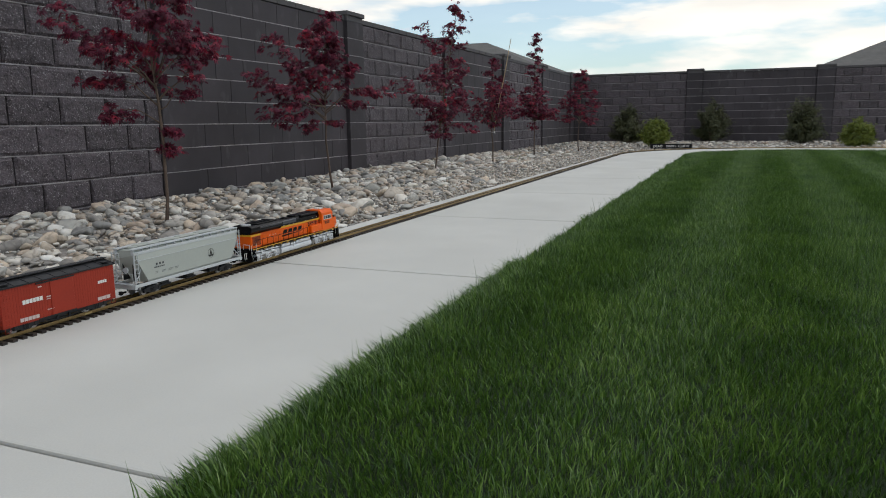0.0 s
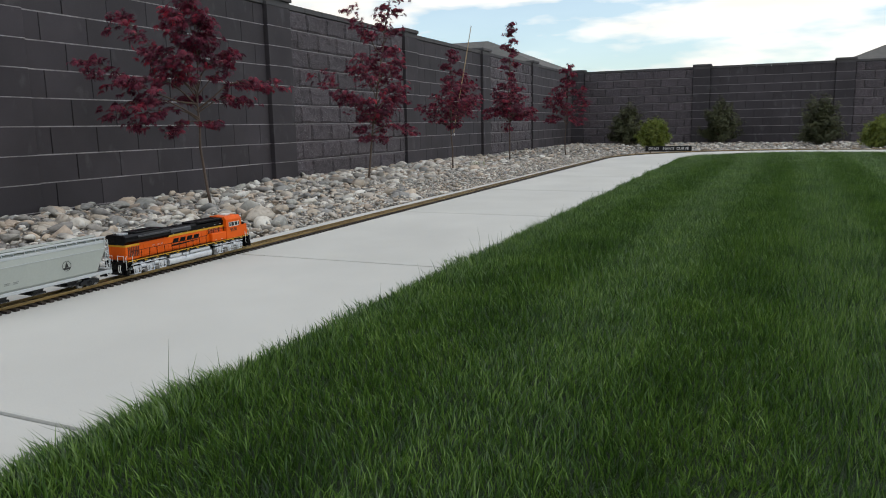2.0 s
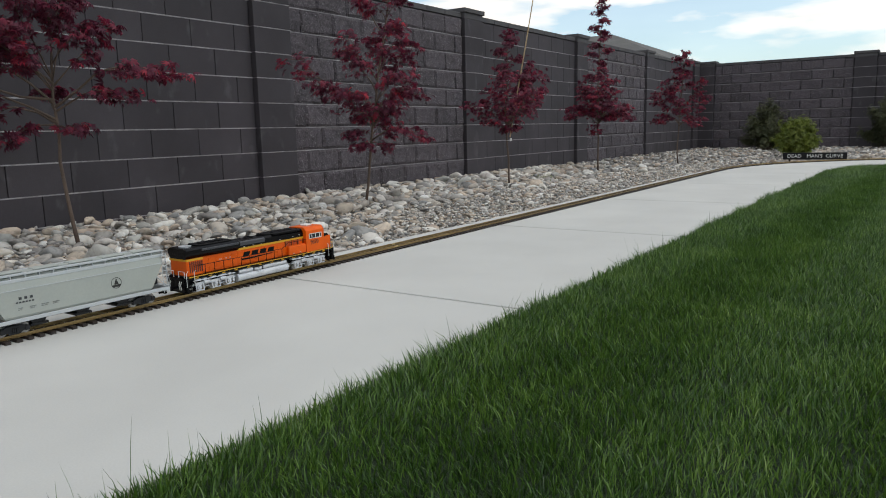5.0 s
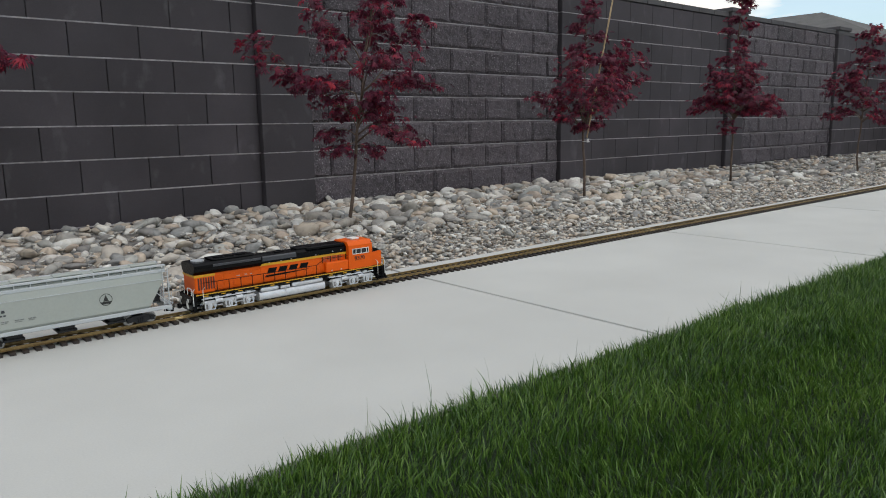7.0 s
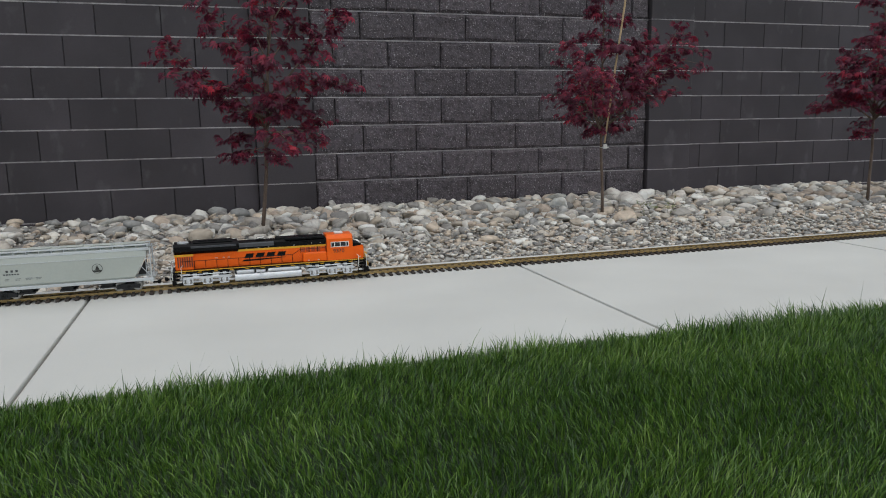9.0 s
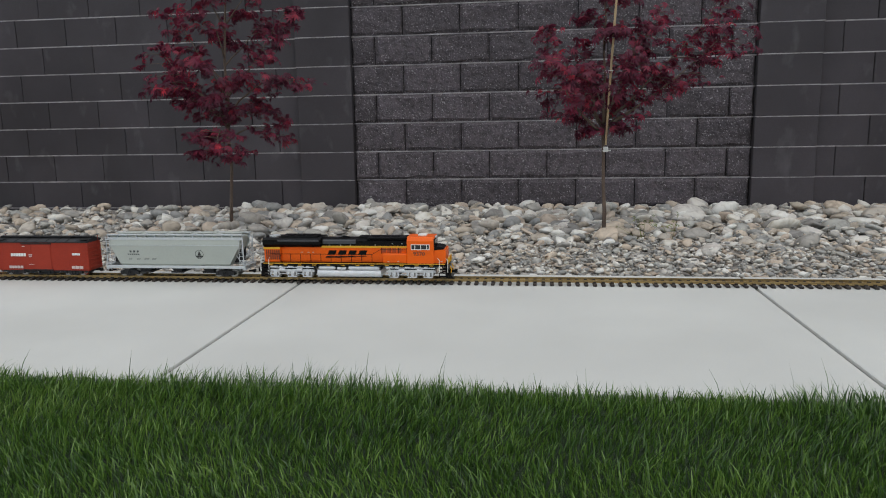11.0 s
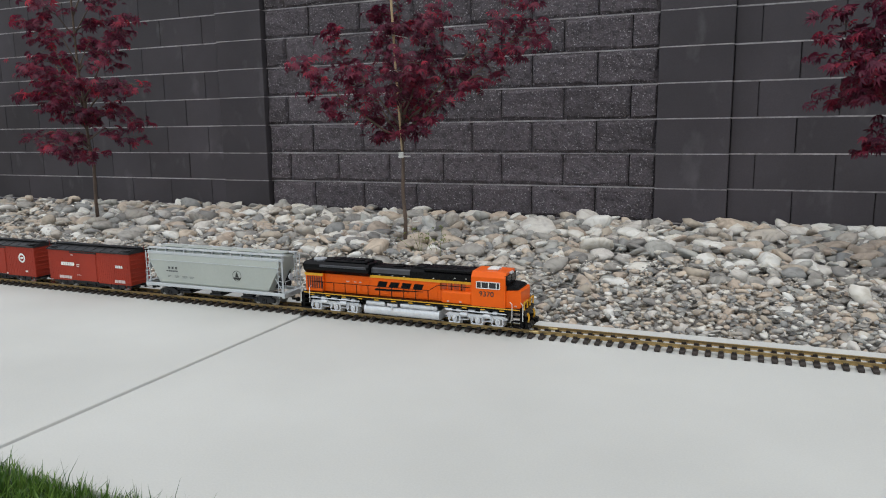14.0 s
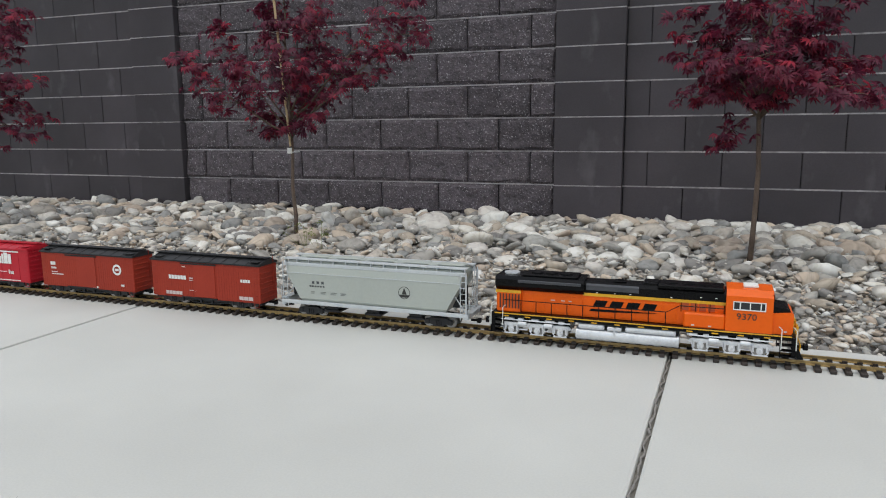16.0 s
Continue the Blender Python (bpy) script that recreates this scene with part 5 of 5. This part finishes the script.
def maple(x, y, height, limbs, seed, tower, lean=0.0, toward=0.0, density=1.0):
    """A young maple. limbs: (fork height, reach along the wall, reach off the wall, tip height). tower: (foot, top, radius at the foot, radius at the top, limbs) of the upper crown."""
    rng = np.random.default_rng(seed)
    tree = thing("maple_tree", "young dark red Japanese maple with thin bare trunk in river stones", "tree", "row of maples along the wall", pose(x, y, 0))
    bm = fresh()
    zs = np.linspace(-0.06, height * 0.97, 11)
    px, py = np.cumsum(rng.normal(0, 0.008, 11)), np.cumsum(rng.normal(0, 0.008, 11))
    px, py = px - px[0] + lean * zs, py - py[0] - toward * zs
    rad = [0.0095 * (1 - 0.85 * max(z, 0) / height) + 0.0012 for z in zs]
    rad[0] = 0.012
    tube(bm, [(a, b, c) for a, b, c in zip(px, py, zs)], rad, 8)
    pts, nrm, siz = [], [], []

    def at(z):
        return np.array([np.interp(z, zs, px), np.interp(z, zs, py), z])

    def spray(p, out, count, r):
        """A flat hanging spray of leaves round a twig's end."""
        for _ in range(round(count * density)):
            pts.append(p + rng.normal(0, 1, 3) * np.array([r, r, r * 0.42]) - np.array([0, 0, 0.006]))
            nrm.append(np.array([out[0] * 0.75, out[1] * 0.75, 0.9]) + rng.normal(0, 0.45, 3))
            siz.append(rng.uniform(0.024, 0.045))

    full = list(limbs)
    z0, z1, r0, r1, n = tower
    az = rng.uniform(0, math.tau)
    for k in range(n):
        u = k / max(1, n - 1)
        az += 2.4 + rng.normal(0, 0.3)
        r = (r0 + (r1 - r0) * u) * rng.uniform(0.65, 1.2)
        z = z0 + (z1 - z0) * u + rng.normal(0, 0.015)
        full.append((z - r * rng.uniform(0.4, 0.9), math.cos(az) * r, math.sin(az) * r, z))
    for fork, dx, dy, tip in full:
        a = at(min(fork, height * 0.95))
        # leaves reach past the end of the wood
        short = 1 - 0.07 / max(0.20, math.hypot(dx, dy))
        dx, dy = dx * short, dy * short
        e = np.array([at(tip)[0] + dx, at(tip)[1] + dy, tip])
        flat = math.hypot(dx, dy)
        d = np.array([dx, dy, 0]) / (flat + 1e-6)
        line = []
        for s in np.linspace(0, 1, 6):
            q = a + (e - a) * s
            q[2] += 0.22 * flat * math.sin(math.pi * s) * (1 if tip < fork + 0.25 else -0.3)
            line.append(q + (rng.normal(0, 0.008, 3) if 0 < s < 1 else 0))
        w = 0.0028 + 0.005 * min(1, flat / 0.5)
        tube(bm, line, [w, w * 0.8, w * 0.6, w * 0.45, w * 0.3, w * 0.15], 5)
        run = np.linalg.norm(e - a)
        nodes = max(3, int(run / 0.060))
        for k in range(nodes):
            s = 0.40 + 0.60 * (k + 0.5) / nodes
            f = s * 5
            i = min(4, int(f))
            p = line[i] + (line[i + 1] - line[i]) * (f - i)
            side = 1 if k % 2 else -1
            ta = math.atan2(d[1], d[0]) + side * rng.uniform(0.5, 1.3)
            tl = (0.05 + 0.16 * flat) * rng.uniform(0.6, 1.2) * (1.15 - 0.5 * abs(s - 0.65))
            q = p + np.array([math.cos(ta) * tl, math.sin(ta) * tl, rng.normal(-0.005, 0.014)])
            tube(bm, [p, (p + q) / 2 + np.array([0, 0, 0.008]), q], [w * 0.35, w * 0.22, 0.0006], 4)
            spray(q, (q - p) / tl, int(rng.integers(7, 12)), 0.028)
            spray(p, d, int(rng.integers(2, 6)), 0.026)
        spray(e, d, int(rng.integers(11, 17)), 0.030)
    for z in np.linspace(z0, height, 7):
        spray(at(min(z, height)), np.array([0, 0, 1.0]), int(6 - 3 * (z - z0) / (height - z0 + 0.01)), 0.032)
    part("trunk", bm, M_BARK, tree, "thin grey-brown trunk and limbs", smooth=True)
    part("crown", leaf_cloud(np.array(pts), np.array(nrm), np.array(siz), rng, M_MAPLE), None, tree, "dark red palmate leaves in flat tiers")
    return tree


maple(-6.75, -1.30, 1.85, [(0.44, 0.05, -0.02, 0.42), (0.58, -0.26, 0.22, 0.62), (0.50, 0.06, -0.05, 0.55), (0.66, 0.18, -0.17, 0.77), (0.68, -0.30, 0.24, 0.82), (0.70, 0.10, 0.08, 0.88),
                           (0.78, -0.36, 0.14, 1.02), (0.72, 0.34, -0.28, 1.10), (0.80, -0.40, 0.34, 1.24), (0.85, 0.22, -0.15, 1.32), (0.82, 0.10, -0.34, 1.10), (0.85, -0.15, -0.30, 1.2),
                           (0.80, 0.16, 0.25, 1.05)], 21, (1.05, 1.80, 0.36, 0.10, 13))
maple(-4.36, -1.06, 1.55, [(0.60, -0.50, 0.16, 0.56), (0.60, -0.26, 0.10, 0.51), (0.58, 0.10, -0.10, 0.57), (0.62, -0.62, 0.20, 0.64), (0.66, 0.32, -0.22, 0.72), (0.68, 0.50, -0.34, 0.83),
                           (0.70, -0.48, 0.28, 0.86), (0.72, -0.76, 0.26, 1.00), (0.78, 0.26, -0.18, 1.10), (0.80, -0.46, 0.30, 1.32), (0.76, -0.30, -0.10, 1.05), (0.76, -0.20, 0.26, 1.10),
                           (0.80, 0.08, -0.12, 1.26), (0.82, -0.26, 0.06, 1.36), (0.66, 0.12, 0.22, 0.76)], 22, (1.05, 1.50, 0.26, 0.12, 12), lean=-0.02)
maple(-2.25, -1.20, 1.95, [(0.50, -0.24, 0.06, 0.50), (0.44, -0.22, -0.08, 0.42), (0.50, 0.36, 0.05, 0.50), (0.44, 0.12, -0.14, 0.40), (0.46, 0.12, -0.44, 0.48), (0.58, 0.36, 0.12, 0.60),
                           (0.60, -0.47, 0.12, 0.86), (0.62, -0.60, 0.30, 1.04), (0.60, -0.40, -0.06, 0.78), (0.62, 0.48, -0.06, 0.79), (0.66, 0.22, -0.20, 0.84), (0.74, 0.42, 0.04, 1.20),
                           (0.80, -0.42, 0.05, 1.20), (0.66, -0.16, 0.30, 0.82), (0.70, -0.10, -0.32, 0.92), (1.20, -0.18, 0.40, 1.70), (0.90, 0.20, 0.22, 1.16), (0.54, -0.12, 0.12, 0.66), (0.54, 0.16, -0.14, 0.67), (0.56, 0.02, -0.24, 0.74), (0.56, -0.24, -0.10, 0.71), (0.58, 0.22, 0.12, 0.72)], 23, (1.10, 1.90, 0.28, 0.08, 14), lean=0.11, toward=0.11, density=0.78)
staked = maple(-0.11, -1.22, 1.42, [(0.50, -0.34, -0.44, 0.87), (0.54, -0.36, -0.16, 1.04), (0.48, -0.25, 0.06, 0.61), (0.46, -0.12, -0.08, 0.53), (0.52, 0.71, 0.08, 1.03), (0.56, 0.66, 0.06, 1.18),
                                    (0.54, 0.24, -0.10, 1.06), (0.50, 0.12, 0.12, 0.66), (0.47, 0.12, -0.06, 0.55), (0.52, 0.36, 0.03, 0.82), (0.52, -0.14, -0.28, 0.84), (0.52, -0.10, 0.28, 0.80),
                                    (0.54, 0.14, 0.30, 0.92), (0.54, 0.16, -0.30, 0.90), (0.60, -0.16, 0.04, 0.98), (0.60, 0.32, -0.14, 1.12), (0.52, -0.12, 0.44, 0.78)], 24, (1.00, 1.40, 0.20, 0.06, 7), density=0.74)
maple(2.04, -1.26, 2.04, [(0.57, -0.20, -0.04, 0.45), (0.58, -0.24, 0.04, 0.69), (0.60, -0.34, -0.05, 0.78), (0.66, -0.25, 0.06, 0.91), (0.55, 0.44, -0.04, 0.62), (0.56, 0.42, 0.06, 0.76),
                          (0.58, 0.28, -0.16, 0.68), (0.60, 0.24, 0.12, 0.84), (0.56, 0.08, -0.34, 0.70), (0.58, 0.06, 0.34, 0.68), (0.60, -0.12, -0.26, 0.82), (0.64, 0.14, -0.08, 0.90),
                          (0.60, -0.12, 0.26, 0.76), (0.58, 0.04, -0.16, 0.62), (0.70, -0.36, 0.04, 0.98), (0.72, 0.32, 0.02, 1.02), (0.70, 0.06, -0.26, 0.97), (0.74, -0.12, 0.26, 1.06), (0.76, -0.22, -0.16, 1.12), (0.55, -0.26, 0.34, 0.64), (0.55, 0.32, -0.34, 0.62), (0.60, -0.06, -0.46, 0.74), (0.60, 0.10, 0.46, 0.76)], 25, (0.92, 2.00, 0.26, 0.06, 16), lean=0.04, density=0.85)
maple(4.30, -1.56, 1.56, [(0.52, -0.36, 0.20, 0.56), (0.52, 0.30, -0.24, 0.60), (0.50, -0.10, -0.34, 0.52), (0.54, 0.14, 0.34, 0.62), (0.60, -0.38, -0.12, 0.86), (0.60, 0.36, 0.10, 0.88),
                          (0.62, 0.10, -0.40, 0.92), (0.62, -0.14, 0.40, 0.98), (0.72, 0.26, -0.28, 1.14), (0.70, -0.26, 0.22, 1.14)], 26, (1.00, 1.52, 0.30, 0.08, 10))

bm = fresh()
tube(bm, [(0.0, -0.014, 0.44), (0.012, -0.08, 0.80), (0.030, -0.165, 1.25), (0.045, -0.25, 1.72)], [0.0055, 0.0060, 0.0060, 0.005], 8)
part("stake", bm, M_STAKE, staked, "slim pale pine stake")
bm = fresh()
box(bm, -0.013, 0.013, -0.026, -0.020, 0.403, 0.431, 0.001)
part("tag", bm, M_WHITE, staked, "white plastic tag")
for z in (0.41, 0.82, 0.98):
    y = -0.024 if z < 0.5 else -0.024 - 0.19 * (z - 0.44)
    bm = fresh()
    tube(bm, [(-0.014, y, z), (0.022, y, z), (0.030, 0.018, z), (-0.016, 0.018, z), (-0.014, y, z)], 0.002, 5)
    part("tie_tape", bm, M_WHITE, staked, "white plastic tie")


# ---- a small weed among the stones ----
def weed(x, y, seed, n=26):
    rng = np.random.default_rng(seed)
    ob = thing("weed", "small green weed growing among the river stones", "weed", "weeds in the stones", pose(x, y, 0))
    p = rng.normal(0, 1, (n, 3)) * np.array([0.05, 0.035, 0.018]) + np.array([0, 0, 0.055])
    part("leaves", leaf_cloud(p, np.array([0, -0.4, 1.0]) + rng.normal(0, 0.5, (n, 3)), rng.uniform(0.010, 0.020, n), rng, M_LIME, 5), None, ob)
    bm = fresh()
    for q in p[::3]:
        tube(bm, [(0, 0, -0.05), tuple(q)], [0.0012, 0.0006], 4)
    part("stalks", bm, M_LIME, ob)


weed(0.07, -1.42, 61, 14)
weed(0.20, -1.50, 62, 9)


# ---- shrubs ----
def shrub(x, y, w, h, seed, material, label, group):
    rng = np.random.default_rng(seed)
    ob = thing("shrub", label, "shrub", group, pose(x, y, 0))
    bm = fresh()
    pts, nrm, siz = [], [], []
    for k in range(72):
        az, el = rng.uniform(0, math.tau), math.asin(rng.uniform(0.02, 1))
        r = rng.uniform(0.75, 1.08)
        tip = np.array([math.cos(az) * math.cos(el) * w / 2 * r, math.sin(az) * math.cos(el) * w / 2 * r, (0.10 + math.sin(el) * 0.92) * h * rng.uniform(0.85, 1.06)])
        tube(bm, [(0, 0, -0.05), tip * np.array([0.35, 0.35, 0.5]), tip], [0.008, 0.004, 0.001], 4)
        for s in np.linspace(0.35, 1.0, 7):
            c = tip * np.array([s, s, 0.25 + 0.75 * s])
            for _ in range(9):
                pts.append(c + rng.normal(0, 0.038, 3))
                nrm.append(tip + rng.normal(0, 0.3, 3))
                siz.append(rng.uniform(0.032, 0.060))
    part("branches", bm, M_BARK, ob, "short woody branches")
    part("crown", leaf_cloud(np.array(pts), np.array(nrm), np.array(siz), rng, material, 5), None, ob)
    return ob


shrub(9.35, -1.80, 0.90, 0.90, 31, M_CONIFER, "rounded dark evergreen shrub in river stones", "shrubs by the end wall")
shrub(6.27, -2.83, 0.62, 0.56, 32, M_LIME, "small yellow-green shrub beside the sign", "shrubs by the end wall")
shrub(10.35, -3.84, 1.0, 1.0, 33, M_CONIFER, "rounded dark evergreen shrub in river stones", "shrubs by the end wall")
shrub(9.05, -5.90, 0.94, 1.0, 34, M_CONIFER, "rounded dark evergreen shrub in river stones", "shrubs by the end wall")
shrub(6.96, -6.78, 0.64, 0.54, 35, M_LIME, "small yellow-green shrub beside the path", "shrubs by the end wall")

# ---- sign by the bend ----
sx, sy = 4.57, -3.30
sign = thing("track_sign", "low black board sign with white capital letters beside the bend", "sign", m=pose(sx, sy, 0, 0, 0, math.degrees(math.atan2(-0.74, 0.13))))
bm = fresh()
box(bm, -0.385, 0.385, -0.009, 0.009, 0.012, 0.105, 0.003)
part("board", bm, M_SIGN, sign)
for x in (-0.3, 0.3):
    bm = fresh()
    box(bm, x - 0.012, x + 0.012, 0.009, 0.02, -0.055, 0.09, 0.002)
    part("leg", bm, M_SIGN, sign)
for word, x in (("DEAD", -0.245), ("MAN'S", 0.0), ("CURVE", 0.235)):
    ob = part("lettering", lettering(word, 0.066, M_WHITE, 0.0012), None, sign, "white capital letters")
    ob.location = (x, -0.0105, 0.058)


# ---- houses beyond the walls ----
def house(label, x0, x1, y0, y1, eave, ridge, hip, vents=()):
    """A low house with a hipped roof whose ridge runs along y."""
    ob = thing("house", label, "house")
    bm = fresh()
    box(bm, x0 + 0.5, x1 - 0.5, y0 + 0.5, y1 - 0.5, -0.075, eave)
    part("wall", bm, M_STUCCO, ob, "beige stucco wall")
    bm = fresh()
    xm = (x0 + x1) / 2
    base = [(x0, y0), (x1, y0), (x1, y1), (x0, y1)]
    lo = [bm.verts.new((x, y, eave - 0.18)) for x, y in base]
    hi = [bm.verts.new((x, y, eave)) for x, y in base]
    a, b = bm.verts.new((xm, y0 + hip, ridge)), bm.verts.new((xm, y1 - hip, ridge))
    for k in range(4):
        bm.faces.new((lo[k], lo[(k + 1) % 4], hi[(k + 1) % 4], hi[k]))
    bm.faces.new((hi[0], hi[1], a)), bm.faces.new((hi[1], hi[2], b, a)), bm.faces.new((hi[2], hi[3], b)), bm.faces.new((hi[3], hi[0], a, b))
    bm.faces.new(lo[::-1])
    roof = part("roof", bm, M_SHINGLE, ob, "grey shingle hip roof")
    for n, (vx, vy, vz) in enumerate(vents):
        bm = fresh()
        tube(bm, [(vx, vy, vz - 0.8), (vx, vy, vz)], 0.10, 10)
        tube(bm, [(vx, vy, vz), (vx, vy, vz + 0.12)], 0.16, 10)
        part("roof_vent", bm, M_SILVER, roof, "metal roof vent")
    return ob


house("low house with a grey hipped roof behind the block wall", 16.0, 27.0, 1.4, 15.0, 2.1, 4.05, 4.8)
house("low house with a grey hipped roof beyond the end wall", 25.0, 38.0, -24.0, -5.8, 2.1, 4.6, 6.0, [(28.5, -10.6, 3.95)])


# ---- grass ----
grng = np.random.default_rng(3)


def on_lawn(x, y):
    edge = np.where(x < CX, Y_IN - 0.004, -99.0)
    r = np.hypot(x - CX, y - CY)
    bend = (x >= CX) & (y > CY) & (r < R_IN - 0.004)
    beyond = (x >= CX) & (y <= CY) & (x < CX + R_IN - 0.004)
    return ((x < CX) & (y < edge)) | bend | beyond


def blades(name, n, x0, x1, y0, y1, h0, h1, width, bend, edge=False, simple=False, over=0.0, lay=0.10):
    x, y = grng.uniform(x0, x1, n), grng.uniform(y0, y1, n)
    if edge:
        y = y1 - (y1 - y0) * grng.uniform(0, 1, n) ** 2.2
    keep = on_lawn(x, y)
    x, y = x[keep], y[keep]
    n = len(x)
    patch = 0.6 * np.sin(x * 3.1 + 1.7 * np.sin(y * 2.3)) * np.sin(y * 4.1 + 1.3 * np.sin(x * 1.9)) + 0.9 * np.sin(x * 17 + 3 * np.sin(y * 11)) * np.sin(y * 19 + 2 * np.sin(x * 13))
    h = grng.uniform(h0, h1, n) * (1 + 0.16 * patch) * np.exp(grng.normal(0, 0.16, n))
    w = width * grng.uniform(0.6, 1.3, n)
    # tufts: neighbours lean alike
    a = 1.6 * np.sin(x * 14.0 + 2 * np.sin(y * 11.0)) + 1.6 * np.sin(y * 13.0 + 2 * np.sin(x * 9.0)) + grng.normal(0, 3.0, n)
    # mown stripes: each pass of the mower lays the blades the other way
    way = np.tanh(2 * np.sin((y + 0.03 * x) * math.pi / 0.34))
    bend = bend * grng.uniform(0.3, 1.5, n)
    dx = np.cos(a) * bend + lay * way
    dy = np.sin(a) * bend + over
    if edge:
        # tufts along the edge hang out over the concrete
        tuft = np.maximum(0, np.sin(x * 7.3 + 2.5 * np.sin(x * 2.9)) * np.sin(x * 3.1 + 1.0))
        dy, h = dy + 0.32 * tuft, h * (1 + 0.30 * tuft)
    face = grng.uniform(0, math.tau, n)
    cx, cy = np.cos(face) * w / 2, np.sin(face) * w / 2
    z0 = -0.014
    lo, mid, hi = h * 0.0, h * 0.55, h
    k = 0.46
    v = np.empty((n, 5, 3))
    v[:, 0] = np.stack([x - cx, y - cy, np.full(n, z0)], 1)
    v[:, 1] = np.stack([x + cx, y + cy, np.full(n, z0)], 1)
    v[:, 2] = np.stack([x + cx * 0.85 + dx * h * k, y + cy * 0.85 + dy * h * k, z0 + mid], 1)
    v[:, 3] = np.stack([x - cx * 0.85 + dx * h * k, y - cy * 0.85 + dy * h * k, z0 + mid], 1)
    v[:, 4] = np.stack([x + dx * h, y + dy * h, z0 + hi * (1 - 0.25 * np.minimum(1, np.hypot(dx, dy)))], 1)
    if simple:
        v = v[:, [0, 1, 4]]
        i = (np.arange(n) * 3)[:, None]
        flat, total = (i + np.array([0, 1, 2])).ravel(), np.full(n, 3)
        ob = new(name, raw_mesh(name, v.reshape(-1, 3), flat, total, M_GRASS))
        return tagged(ob, "dense mown green grass blades of the lawn", "grass", kind="stuff")
    i = (np.arange(n) * 5)[:, None]
    flat = np.concatenate([i + np.array([0, 1, 2, 3]), i + np.array([3, 2, 4])], 1).ravel()
    total = np.tile(np.array([4, 3]), n)
    ob = new(name, raw_mesh(name, v.reshape(-1, 3), flat, total, M_GRASS, True))
    return tagged(ob, "dense mown green grass blades of the lawn", "grass", kind="stuff")


blades("grass", 310000, -9.8, 1.2, -4.9, Y_IN - 0.020, 0.021, 0.037, 0.0025, 0.46, lay=0.22)
blades("grass", 20000, -9.8, 2.2, -3.82, Y_IN - 0.008, 0.025, 0.043, 0.0024, 0.42, True, over=0.22)
blades("grass_wisps", 170, -9.6, 1.6, -3.80, Y_IN - 0.008, 0.060, 0.095, 0.0018, 0.30, True)
blades("grass", 5000, -9.4, -7.4, -3.775, Y_IN - 0.010, 0.030, 0.052, 0.0026, 0.36, over=0.80)
blades("grass", 120000, -9.4, 1.2, -5.5, -4.9, 0.026, 0.044, 0.0031, 0.38, simple=True, lay=0.22)
blades("grass", 140000, -9.4, 1.2, -6.3, -5.5, 0.026, 0.044, 0.0042, 0.62, simple=True, lay=0.40)
blades("grass", 130000, 1.2, 4.3, -6.3, Y_IN, 0.030, 0.050, 0.0066, 0.90, simple=True, lay=0.40)
blades("grass", 160000, -8.5, 4.3, -9.5, -6.3, 0.032, 0.052, 0.0085, 0.80, simple=True, lay=0.60)
blades("grass", 110000, -7.0, 4.3, -17.0, -9.5, 0.036, 0.056, 0.0140, 0.90, simple=True, lay=0.60)


# ---- what moves ----
FRONT = [(0, -7.155), (0.5, -6.895), (1, -6.61), (1.5, -6.322), (2, -6.03), (2.5, -5.727), (3, -5.42), (3.5, -5.12), (4, -4.832), (6.5, -3.375), (7, -3.092), (7.5, -2.807),
         (8, -2.522), (8.5, -2.238), (9, -1.95), (11.5, -0.480), (12, -0.192), (12.5, 0.094), (13, 0.384), (13.5, 0.672), (14, 0.962), (14.5, 1.249), (15, 1.532), (15.5, 1.808), (16, 2.082)]


def front_at(t):
    return float(np.interp(t, [r[0] for r in FRONT], [r[1] for r in FRONT]))


def motions():
    for car, offset in TRAIN:
        walk(car, [(t, pose(x + offset, T_IN + DRIFT * (x + offset - CX), 0, 0, 0, math.degrees(math.atan(DRIFT)))) for t, x in FRONT])
    for ob, r in WHEELS:
        rows, x = [], ob.location.x
        for k in range(0, 481):
            t = k / FPS
            rows.append((t, pose(x, 0, RAIL_TOP + r, 0, math.degrees((front_at(t) - FRONT[0][1]) / r) % 360, 0)))
        walk(ob, rows)


motions()
